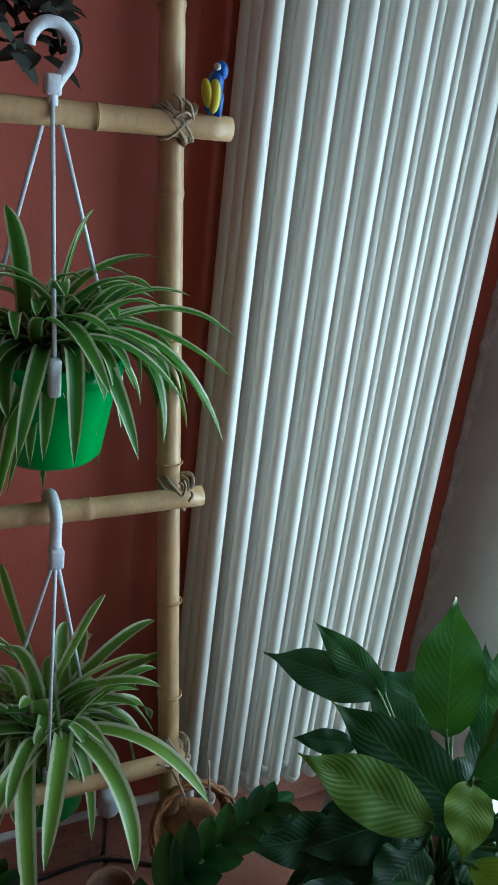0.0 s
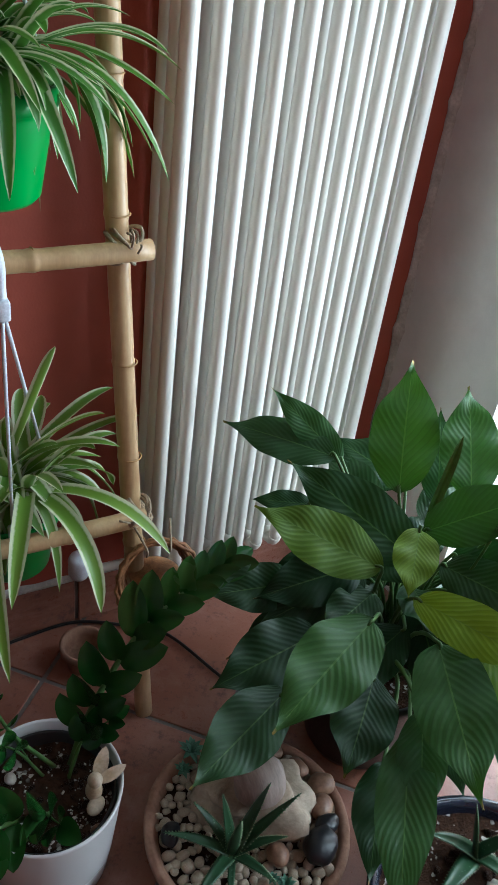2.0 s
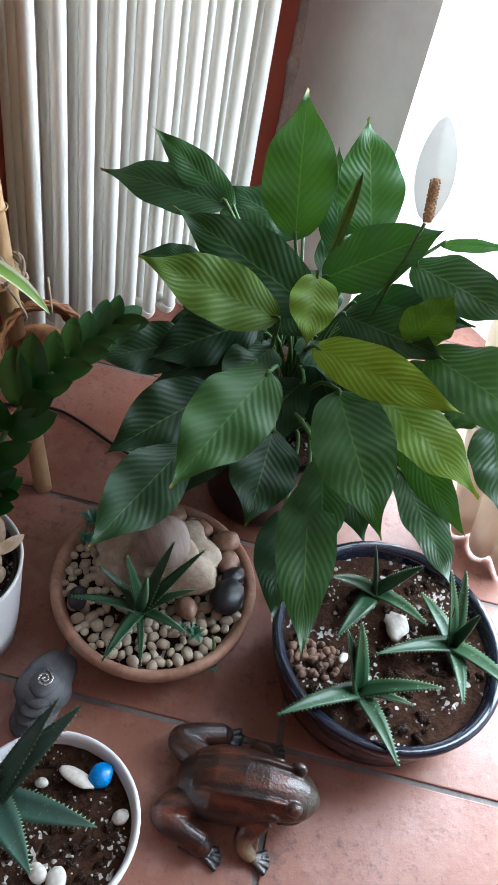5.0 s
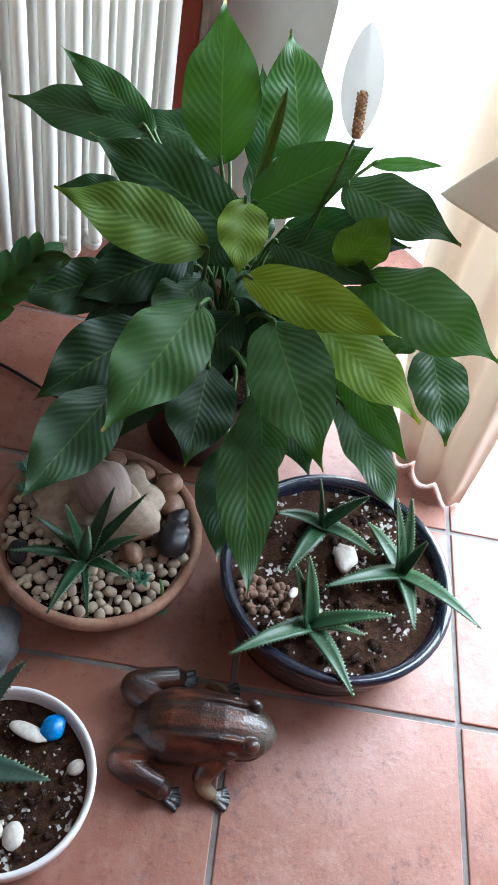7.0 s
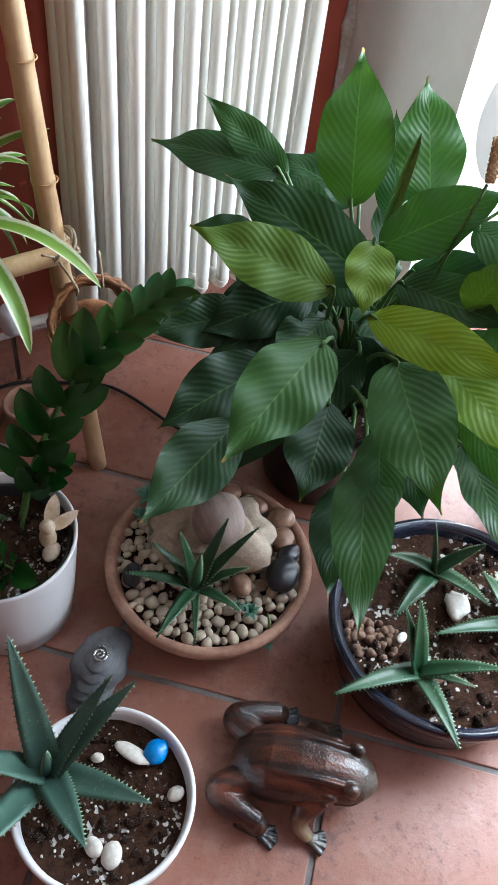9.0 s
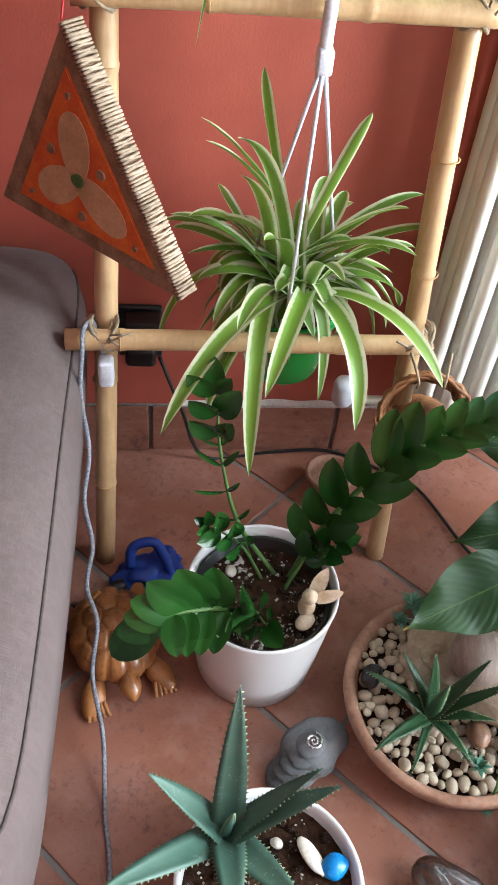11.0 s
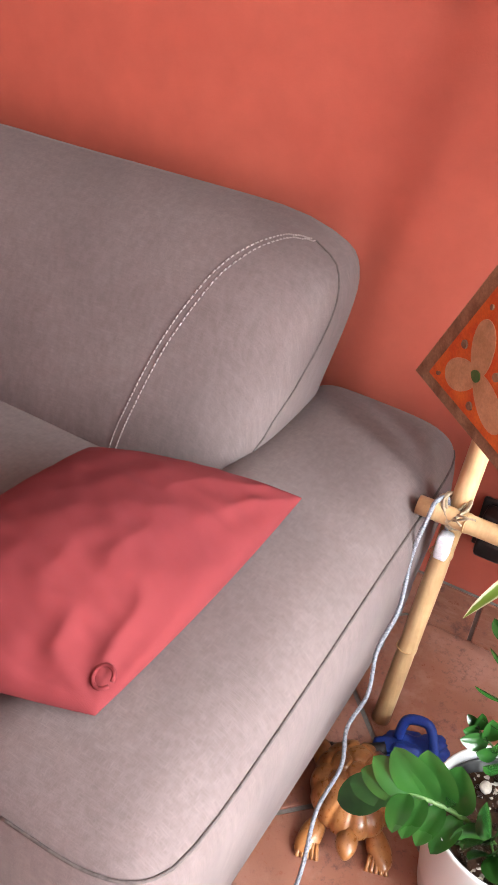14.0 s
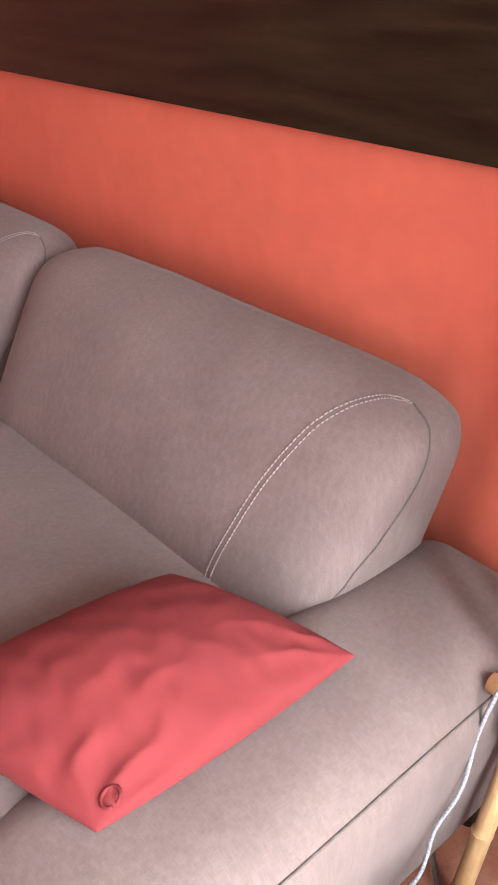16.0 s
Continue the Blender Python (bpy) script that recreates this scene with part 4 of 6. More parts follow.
# ---- stones and plants in the pots ----
def stone(name, at, size, mat, label, turn=(0, 0, 0), rough=0.25, sub=3, seed=1, group=""):
    ob = part(name, blob((0, 0, 0), size, turn, rough, sub, seed), mat)
    ob.location = at
    return tagged(ob, label, "stone", group)


stone("rock", (-0.575, -0.565, 0.098), (0.10, 0.074, 0.044), ROCK, "rugged veined beige rock lying in the terracotta bowl", (8, -6, -35), 0.5, 4, 3)
stone("round_stone", (-0.572, -0.580, 0.163), (0.043, 0.043, 0.030), SANDSTONE, "smooth round flat stone set on the beige rock", (32, -28, 20), 0.05, 4, 4)
stone("black_stone", (-0.507, -0.682, 0.094), (0.033, 0.027, 0.022), BLACK_STONE, "smooth black stone among pebbles in the bowl", (0, 0, 30), 0.15, 3, 5)
stone("black_stone", (-0.478, -0.655, 0.09), (0.024, 0.016, 0.014), BLACK_STONE, "small dark slate stone among pebbles in the bowl", (0, 0, 10), 0.15, 3, 6)
stone("black_stone", (-0.715, -0.565, 0.084), (0.022, 0.016, 0.013), BLACK_STONE, "small dark slate stone among pebbles in the bowl", (0, 0, 60), 0.15, 3, 16)
for n, (x, y, r) in enumerate(((-0.448, -0.588, 0.024), (-0.468, -0.622, 0.023), (-0.574, -0.664, 0.021), (-0.47, -0.545, 0.02), (-0.5, -0.5, 0.022))):
    stone("brown_stone", (x, y, 0.088), (r, r * 0.85, r * 0.7), BROWN_STONE, "reddish brown rounded stone in the bowl", (0, 0, 40 * n), 0.15, 3, 7 + n)

PEBBLES = [finish(blob((0, 0, 0), (1.0, 0.76, 0.62), rough=0.22, sub=2, seed=n + 30), PEBBLE, True) for n in range(6)]
rnd = random.Random(12)
spots = []
for n in range(4000):
    a, r = rnd.uniform(0, 2 * math.pi), 0.146 * math.sqrt(rnd.random())
    x, y = BOWL_AT[0] + r * math.cos(a), BOWL_AT[1] + r * math.sin(a)
    size = rnd.uniform(0.0075, 0.0145)
    if all((x - p) ** 2 + (y - q) ** 2 > (0.62 * (size + s)) ** 2 for p, q, s in spots) and (x + 0.575) ** 2 + (y + 0.565) ** 2 > 0.058**2:
        spots.append((x, y, size))
for x, y, size in spots[:290]:
    ob = new("pebble", PEBBLES[rnd.randrange(6)])
    ob.parent = bowl
    ob.location = (x - BOWL_AT[0], y - BOWL_AT[1], 0.068 + rnd.uniform(0, 0.006))
    ob.scale = (size, size, size)
    ob.rotation_euler = (rnd.uniform(-0.5, 0.5), rnd.uniform(-0.5, 0.5), rnd.uniform(0, 6.3))

# clay granules, chips and perlite in the black pot and the white pots
GRANULES = [finish(blob((0, 0, 0), (1.0, 0.85, 0.8), rough=0.3, sub=2, seed=n + 50), CLAY_BALL, True) for n in range(4)]
CRUMBS = [finish(blob((0, 0, 0), (1.0, 0.8, 0.7), rough=0.5, sub=1, seed=n + 60), WHITE_STONE, False) for n in range(3)]


def strew(name, meshes, parent, at, z, spread, count, lo, hi, seed, area=None):
    rnd = random.Random(seed)
    for n in range(count):
        a, r = rnd.uniform(0, 2 * math.pi), spread * math.sqrt(rnd.random())
        x, y = at[0] + r * math.cos(a), at[1] + r * math.sin(a)
        ob = new(name, meshes[rnd.randrange(len(meshes))])
        ob.parent = parent
        size = rnd.uniform(lo, hi)
        ob.location = Vector((x, y, z + size * 0.4)) - place_of(parent)
        ob.scale = (size, size, size)
        ob.rotation_euler = (rnd.uniform(0, 6), rnd.uniform(0, 6), rnd.uniform(0, 6))


CLODS = [finish(blob((0, 0, 0), (1.0, 0.85, 0.6), rough=0.7, sub=2, seed=n + 90), SOIL, True) for n in range(4)]
strew("soil_clod", CLODS, black_pot, BLACK_AT, 0.104, 0.155, 120, 0.004, 0.011, 31)
strew("soil_clod", CLODS, white_pot, W2_AT, 0.077, 0.102, 90, 0.003, 0.008, 32)
strew("soil_clod", CLODS, zz_pot, ZZ_AT, 0.164, 0.088, 80, 0.003, 0.008, 33)
strew("clay_granule", GRANULES, black_pot, (-0.452, -0.845), 0.106, 0.04, 46, 0.006, 0.0095, 3)
strew("clay_granule", GRANULES, black_pot, (-0.43, -0.95), 0.104, 0.035, 8, 0.006, 0.010, 4)
strew("perlite", CRUMBS, black_pot, (-0.335, -0.885), 0.105, 0.155, 110, 0.0012, 0.0032, 5)
strew("perlite", CRUMBS, black_pot, (-0.23, -0.84), 0.106, 0.05, 70, 0.001, 0.0026, 6)
strew("perlite", CRUMBS, white_pot, W2_AT, 0.079, 0.1, 110, 0.001, 0.003, 7)
strew("perlite", CRUMBS, zz_pot, ZZ_AT, 0.166, 0.088, 70, 0.001, 0.003, 8)
strew("perlite", CRUMBS, zz_pot, (-0.84, -0.53), 0.166, 0.03, 50, 0.001, 0.0026, 9)
stone("white_stone", (-0.31, -0.872, 0.122), (0.028, 0.02, 0.014), WHITE_STONE, "jagged white stone chip on the soil of the black pot", (10, 20, 40), 0.6, 2, 21)
stone("white_shell", (-0.417, -0.872, 0.118), (0.014, 0.007, 0.004), WHITE_STONE, "small white shell on the soil of the black pot", (10, 20, 20), 0.1, 2, 22)
stone("blue_stone", (-0.813, -0.833, 0.089), (0.019, 0.016, 0.011), BLUE_STONE, "glossy bright blue glass stone on dark soil", (0, 0, 30), 0.12, 3, 23)
stone("leaf_shaped_stone", (-0.842, -0.819, 0.09), (0.028, 0.012, 0.005), WHITE_STONE, "pointed white leaf-shaped stone on dark soil", (18, 0, 118), 0.12, 3, 24)
for n, (x, y, r) in enumerate(((-0.815, -0.894, 0.012), (-0.921, -0.92, 0.017), (-0.937, -0.9, 0.014), (-0.885, -0.80, 0.009))):
    stone("white_pebble", (x, y, 0.084), (r, r * 0.8, r * 0.65), WHITE_STONE, "rounded white pebble on soil in the white planter", (0, 0, 50 * n), 0.12, 3, 25 + n)
for n, (x, y, r) in enumerate(((-0.835, -0.56, 0.011), (-0.80, -0.535, 0.008), (-0.93, -0.43, 0.011))):
    stone("small_pebble", (x, y, 0.172), (r, r * 0.8, r * 0.65), BROWN_STONE if n < 2 else WHITE_STONE, "small pebble on the soil of the white planter", (0, 0, 50 * n), 0.12, 3, 35 + n)

aloe_a = thing("aloe", (-0.4, -0.93, 0.11), "small green aloe with toothed leaves in the black pot", "plant", "aloes in the black pot")
aloe_b = thing("aloe", (-0.24, -0.93, 0.11), "small green aloe with a long leaf hanging over the pot edge", "plant", "aloes in the black pot")
aloe_c = thing("aloe", (-0.29, -0.81, 0.11), "small dark green aloe at the back of the black pot", "plant", "aloes in the black pot")
aloe_d = thing("aloe", (-0.61, -0.66, 0.08), "spiky green aloe growing among the pebbles of the bowl", "plant")
aloe_e = thing("aloe", (-0.95, -0.79, 0.09), "blue-green aloe with broad toothed leaves in the white planter", "plant")
for plant, b in ((aloe_a, ALOE), (aloe_b, ALOE), (aloe_c, ALOE), (aloe_d, ALOE), (aloe_e, ALOE_BLUE)):
    plant["tone"] = b.name


def aloe_leaf(plant, base, tip, width):
    base, tip = Vector(base), Vector(tip)
    out = tip - base
    hint = Vector((-out.x * 0.6, -out.y * 0.6, 0.12 + abs(out.x) + abs(out.y)))
    part("leaf", fleshy(base - out * 0.02, tip, width, hint, 0.06 if tip.z - base.z > 0.08 else 0.16), (bpy.data.materials[plant["tone"]], ALOE_TOOTH), plant)


aloe_leaf(aloe_a, (-0.429, -0.926, 0.115), (-0.577, -0.902, 0.15), 0.034)
aloe_leaf(aloe_a, (-0.429, -0.926, 0.115), (-0.459, -1.051, 0.13), 0.034)
aloe_leaf(aloe_a, (-0.429, -0.926, 0.115), (-0.448, -0.872, 0.24), 0.03)
aloe_leaf(aloe_a, (-0.429, -0.926, 0.115), (-0.427, -0.876, 0.25), 0.034)
aloe_leaf(aloe_a, (-0.429, -0.926, 0.115), (-0.341, -1.0, 0.17), 0.03)
aloe_leaf(aloe_a, (-0.429, -0.926, 0.115), (-0.376, -0.991, 0.13), 0.018)
aloe_leaf(aloe_b, (-0.244, -0.943, 0.115), (-0.245, -0.875, 0.25), 0.026)
aloe_leaf(aloe_b, (-0.244, -0.943, 0.115), (-0.217, -0.885, 0.24), 0.032)
aloe_leaf(aloe_b, (-0.244, -0.943, 0.115), (-0.244, -1.093, 0.17), 0.034)
aloe_leaf(aloe_b, (-0.244, -0.943, 0.115), (-0.316, -1.031, 0.14), 0.03)
aloe_leaf(aloe_b, (-0.244, -0.943, 0.115), (-0.389, -0.9, 0.15), 0.032)
aloe_leaf(aloe_b, (-0.244, -0.943, 0.115), (-0.224, -0.946, 0.2), 0.022)
aloe_leaf(aloe_b, (-0.244, -0.943, 0.115), (-0.233, -0.846, 0.13), 0.034)
aloe_leaf(aloe_c, (-0.293, -0.804, 0.115), (-0.317, -0.782, 0.24), 0.03)
aloe_leaf(aloe_c, (-0.293, -0.804, 0.115), (-0.244, -0.835, 0.2), 0.03)
aloe_leaf(aloe_c, (-0.293, -0.804, 0.115), (-0.375, -0.765, 0.17), 0.032)
aloe_leaf(aloe_c, (-0.293, -0.804, 0.115), (-0.279, -0.907, 0.15), 0.032)
aloe_leaf(aloe_c, (-0.293, -0.804, 0.115), (-0.413, -0.843, 0.13), 0.036)
aloe_leaf(aloe_d, (-0.64, -0.633, 0.085), (-0.572, -0.607, 0.2), 0.026)
aloe_leaf(aloe_d, (-0.64, -0.633, 0.085), (-0.528, -0.632, 0.18), 0.024)
aloe_leaf(aloe_d, (-0.64, -0.633, 0.085), (-0.684, -0.568, 0.16), 0.022)
aloe_leaf(aloe_d, (-0.64, -0.633, 0.085), (-0.65, -0.594, 0.2), 0.024)
aloe_leaf(aloe_d, (-0.64, -0.633, 0.085), (-0.738, -0.58, 0.13), 0.024)
aloe_leaf(aloe_d, (-0.64, -0.633, 0.085), (-0.743, -0.697, 0.12), 0.026)
aloe_leaf(aloe_d, (-0.64, -0.633, 0.085), (-0.561, -0.664, 0.13), 0.022)
aloe_leaf(aloe_d, (-0.64, -0.633, 0.085), (-0.606, -0.712, 0.11), 0.022)
aloe_leaf(aloe_d, (-0.64, -0.633, 0.085), (-0.692, -0.725, 0.1), 0.014)
aloe_leaf(aloe_d, (-0.64, -0.633, 0.085), (-0.643, -0.644, 0.2), 0.022)
aloe_leaf(aloe_e, (-0.952, -0.792, 0.1), (-0.943, -0.702, 0.33), 0.05)
aloe_leaf(aloe_e, (-0.952, -0.792, 0.1), (-1.051, -0.765, 0.24), 0.045)
aloe_leaf(aloe_e, (-0.952, -0.792, 0.1), (-1.114, -0.884, 0.2), 0.05)
aloe_leaf(aloe_e, (-0.952, -0.792, 0.1), (-0.82, -0.789, 0.24), 0.046)
aloe_leaf(aloe_e, (-0.952, -0.792, 0.1), (-0.845, -0.775, 0.26), 0.034)
aloe_leaf(aloe_e, (-0.952, -0.792, 0.1), (-0.862, -0.914, 0.18), 0.05)
aloe_leaf(aloe_e, (-0.952, -0.792, 0.1), (-0.953, -0.926, 0.2), 0.05)
aloe_leaf(aloe_e, (-0.952, -0.792, 0.1), (-0.949, -0.801, 0.2), 0.02)
for plant in (aloe_a, aloe_b, aloe_c, aloe_d, aloe_e):
    del plant["tone"]


def rosette(at, r, label, seed, trail=None):
    ob = thing("succulent", at, label, "plant")
    rnd = random.Random(seed)
    for n in range(16):
        a = n * 2.4
        k = 0.35 + 0.65 * n / 16
        b = Vector(at) + Vector((math.cos(a), math.sin(a), 0)) * r * k + Vector((0, 0, r * (0.9 - 0.7 * k)))
        part("leaf", fleshy(at, b, r * 0.5, (0, 0, 1), 0.15, False), SUCCULENT, ob)
    if trail:
        part("runner", tube([trail, (Vector(trail) + Vector(at)) / 2 + Vector((0, 0, 0.02)), at], 0.0022, 6, 10), STEM, ob)
    return ob


rosette((-0.587, -0.712, 0.088), 0.02, "blue-green succulent rosette at the bowl edge", 1)
rosette((-0.60, -0.695, 0.086), 0.014, "small blue-green succulent rosette at the bowl edge", 2)
rosette((-0.577, -0.757, 0.045), 0.014, "blue-green succulent rosette hanging over the bowl rim", 3, (-0.565, -0.73, 0.092))
rosette((-0.63, -0.452, 0.1), 0.03, "feathery green succulent at the back of the bowl", 4)
rosette((-0.655, -0.475, 0.092), 0.02, "feathery green succulent at the back of the bowl", 5)

# ---- zz plant ----
zz = thing("zz_plant", (ZZ_AT[0], ZZ_AT[1], 0.165), "zz plant with glossy dark green paired leaves", "plant")


def zz_stem(pts, pairs, size, r, start=0.25, narrow=1.0, seed=0):
    rnd = random.Random(seed)
    line = curve_points(pts, 60)
    part("stem", tube(pts, lambda t: r * (1 - 0.65 * t), 8, 24), STEM, zz)
    for n in range(pairs):
        k = int((start + (1 - start) * n / max(1, pairs - 1)) * 58)
        p, ahead = line[k], (line[k + 1] - line[k]).normalized()
        side = ahead.cross(Vector((-0.3, -0.5, 0.8))).normalized()
        up = side.cross(ahead).normalized()
        ends = (1, -1) if n < pairs - 1 else (1, -1, 0)
        for s in ends:
            ln = size * rnd.uniform(0.85, 1.1) * (0.75 + 0.35 * math.sin(math.pi * min(1.0, 0.25 + n / pairs)))
            way = (side * s * 0.6 + ahead * 0.75 + up * rnd.uniform(0.3, 0.85)).normalized() if s else ahead
            part("leaf", blade(p, p + way * ln, ln * 0.56 * narrow, up + way * -0.2, 0.06, 0.22, "oval", 10, 4, curl=0.1), ZZ_LEAF, zz)


zz_stem([(-0.84, -0.44, 0.16), (-0.80, -0.42, 0.26), (-0.72, -0.39, 0.36), (-0.63, -0.37, 0.41), (-0.55, -0.355, 0.43)], 11, 0.08, 0.0065, 0.2, 0.9, seed=1)
SHOOT = [(-0.90, -0.5, 0.16), (-0.95, -0.53, 0.225), (-1.0, -0.55, 0.25), (-1.04, -0.56, 0.25)]
part("stem", tube(SHOOT, lambda t: 0.005 * (1 - 0.6 * t), 8, 24), STEM, zz)
# a fan of broad leaves above the side shoot, and smaller ones below it
_line = curve_points(SHOOT, 40)
for n in range(7):
    p = _line[14 + 4 * n if n < 6 else 40]
    a = radians(78 - 21 * n)
    way = Vector((-math.cos(a) * 0.9, 0.12 - 0.05 * n, math.sin(a) * 0.95 + 0.12)).normalized()
    ln = 0.088 + 0.012 * math.sin(n * 1.1)
    part("leaf", blade(p, p + way * ln, ln * 0.6, (-0.15 - 0.06 * n, -0.75, 0.6), 0.07, 0.16, "oval", 14, 6, curl=0.12), ZZ_LEAF, zz)
for n in range(4):
    p = _line[12 + 7 * n]
    way = Vector((-0.25 + 0.1 * n, -0.75, -0.35 + 0.12 * n)).normalized()
    part("leaf", blade(p, p + way * 0.065, 0.036, (-0.3, -0.3, 0.9), 0.08, 0.16, "oval", 12, 6, curl=0.1), ZZ_LEAF, zz)
zz_stem([(-0.86, -0.43, 0.16), (-0.925, -0.42, 0.28), (-0.955, -0.40, 0.4), (-0.965, -0.37, 0.5)], 3, 0.06, 0.004, 0.8, seed=3)
zz_stem([(-0.90, -0.425, 0.2), (-0.945, -0.412, 0.34), (-0.957, -0.39, 0.42)], 4, 0.055, 0.001, 0.3, 0.3, seed=4)
zz_stem([(-0.88, -0.44, 0.16), (-0.92, -0.43, 0.24), (-0.97, -0.425, 0.28)], 4, 0.045, 0.003, 0.5, seed=5)
zz_stem([(-0.89, -0.5, 0.16), (-0.9, -0.53, 0.21), (-0.89, -0.56, 0.225)], 3, 0.062, 0.003, 0.4, 1.2, seed=6)
zz_stem([(-0.85, -0.46, 0.16), (-0.82, -0.44, 0.22), (-0.775, -0.44, 0.25)], 3, 0.05, 0.0035, 0.5, seed=7)

# figurine in the planter: a small seated shape with two pale wings
bm = blob((-0.825, -0.512, 0.198), (0.013, 0.013, 0.02), sub=3, mat=0)
blob((-0.824, -0.514, 0.226), (0.0115, 0.0115, 0.012), sub=3, bm=bm)
blob((-0.828, -0.53, 0.186), (0.017, 0.012, 0.009), (0, 0, 40), sub=3, bm=bm)
for tip in ((-0.772, -0.505, 0.222), (-0.795, -0.478, 0.245)):
    base = Vector((-0.82, -0.508, 0.21))
    w = blade(base, tip, 0.022, (-0.4, -0.8, 0.3), 0.05, 0.05, "oval", 10, 4)
    me = bpy.data.meshes.new("wing")
    w.to_mesh(me)
    w.free()
    bm.from_mesh(me)
    bpy.data.meshes.remove(me)
fig = part("figurine", bm, PALE_RESIN)
tagged(fig, "small cream resin winged figurine sitting on the soil", "figurine")

# ---- hanging baskets with spider plants ----
LOW_CROWN, HIGH_CROWN = Vector((-0.848, -0.165, 0.515)), Vector((-0.86, -0.2, 1.13))


def hanging_pot(at, r, h, top, group):
    """A green plastic pot hung by three rods from a hook on the rung above."""
    ob = thing("hanging_pot", (at[0], at[1], at[2]), "green plastic hanging pot on white hanger rods", "plant pot", group)
    prof = [(0, 0), (r * 0.68, 0), (r * 0.74, 0.006), (r * 0.93, h * 0.78), (r * 0.96, h * 0.82), (r, h * 0.84), (r, h), (r * 0.94, h), (r * 0.9, h * 0.8), (0, h * 0.75)]
    part("shell", lathe(prof, at, 48), GREEN_PLASTIC, ob)
    soil_bed(at, r * 0.9, at[2] + h * 0.9, ob)
    eye = Vector(top)
    for n in range(3):
        a = radians(-100 + 120 * n)
        end = Vector((at[0] + r * 1.0 * math.cos(a), at[1] + r * 1.0 * math.sin(a), at[2] + h))
        rod = part("rod", tube([eye, end], 0.0027, 8), WHITE_PLASTIC, ob, "white hanger rod")
        part("clip", box(end - Vector((0.007, 0.007, 0.026)), end + Vector((0.007, 0.007, 0.018)), 0.003), WHITE_PLASTIC, rod)
    return ob


pot_low = hanging_pot((-0.848, -0.162, 0.365), 0.08, 0.125, (-0.86, -0.25, 0.875), "hanging pots")
pot_high = hanging_pot((-0.86, -0.2, 0.998), 0.088, 0.132, (-0.857, -0.176, 1.418), "hanging pots")
y1 = lean(1.392) - 0.036
hook = [(-0.857, -0.178, 1.40), (-0.856, -0.178, 1.415), (-0.849, -0.178, 1.428), (-0.838, -0.178, 1.445), (-0.837, -0.178, 1.465), (-0.85, -0.178, 1.48), (-0.868, -0.178, 1.48), (-0.88, -0.178, 1.468), (-0.882, -0.178, 1.457)]
part("hook", tube(hook, lambda t: 0.0068 if 0.15 < t < 0.93 else 0.006, 10, 40), WHITE_PLASTIC, pot_high, "flat white plastic hook")
y2 = lean(0.918) - 0.036
hook2 = [(-0.86, -0.25, 0.87), (-0.86, y2 - 0.025, 0.9), (-0.86, y2 - 0.026, 0.93), (-0.86, y2, 0.944), (-0.86, y2 + 0.024, 0.93), (-0.86, y2 + 0.026, 0.905)]
part("hook", tube(hook2, 0.0078, 10, 30), WHITE_PLASTIC, pot_low, "white plastic hook over the rung")
part("collar", box((-0.869, -0.261, 0.858), (-0.851, -0.241, 0.886), 0.003), WHITE_PLASTIC, pot_low)
part("collar", box((-0.866, -0.185, 1.41), (-0.848, -0.167, 1.432), 0.003), WHITE_PLASTIC, pot_high)

spider_low = thing("spider_plant", LOW_CROWN, "spider plant with cream-edged striped leaves in the lower hanging pot", "plant", "hanging spider plants")
spider_high = thing("spider_plant", HIGH_CROWN, "spider plant with thin striped green leaves in the upper hanging pot", "plant", "hanging spider plants")
_leafn = [0]


def spider_leaf(plant, crown, tip, width):
    _leafn[0] += 1
    rnd = random.Random(_leafn[0] + 100)
    tip = Vector(tip)
    base = crown + Vector((rnd.uniform(-0.03, 0.03), rnd.uniform(-0.03, 0.03), 0))
    out = Vector((tip.x - base.x, tip.y - base.y, 0))
    down = max(0.0, base.z - tip.z)
    rise = max(0.03, 0.16 * out.length + 0.5 * down + 0.04)
    # the blade rises, bends over and hangs
    apex = (base + tip) / 2 + out * (0.22 if down > 0.03 else 0.0) + Vector((rnd.uniform(-0.03, 0.03), rnd.uniform(-0.03, 0.03), rise * rnd.uniform(0.75, 1.25)))
    hint = Vector((0, 0, 1)) + out.normalized() * (0.8 if down > 0.05 else -0.3) if out.length > 0.01 else Vector((-0.6, -0.6, 0.3))
    part("leaf", blade(base, tip, width * 1.35, hint, fold=0.22, shape="grass", along=18, over=4, bend=apex - (base + tip) / 2), SPIDER_PALE if plant is spider_low else SPIDER, plant)


spider_leaf(spider_low, LOW_CROWN, (-1.037, -0.42, 0.462), 0.021)
spider_leaf(spider_low, LOW_CROWN, (-0.914, -0.4, 0.357), 0.021)
spider_leaf(spider_low, LOW_CROWN, (-0.908, -0.42, 0.527), 0.021)
spider_leaf(spider_low, LOW_CROWN, (-0.991, -0.22, 0.789), 0.017)
spider_leaf(spider_low, LOW_CROWN, (-0.985, -0.25, 0.775), 0.017)
spider_leaf(spider_low, LOW_CROWN, (-0.919, -0.2, 0.842), 0.017)
spider_leaf(spider_low, LOW_CROWN, (-0.809, -0.3, 0.839), 0.017)
spider_leaf(spider_low, LOW_CROWN, (-0.743, -0.3, 0.725), 0.017)
spider_leaf(spider_low, LOW_CROWN, (-0.65, -0.2, 0.639), 0.017)
spider_leaf(spider_low, LOW_CROWN, (-0.782, -0.41, 0.461), 0.021)
spider_leaf(spider_low, LOW_CROWN, (-0.657, -0.36, 0.491), 0.021)
spider_leaf(spider_low, LOW_CROWN, (-0.961, -0.38, 0.843), 0.017)
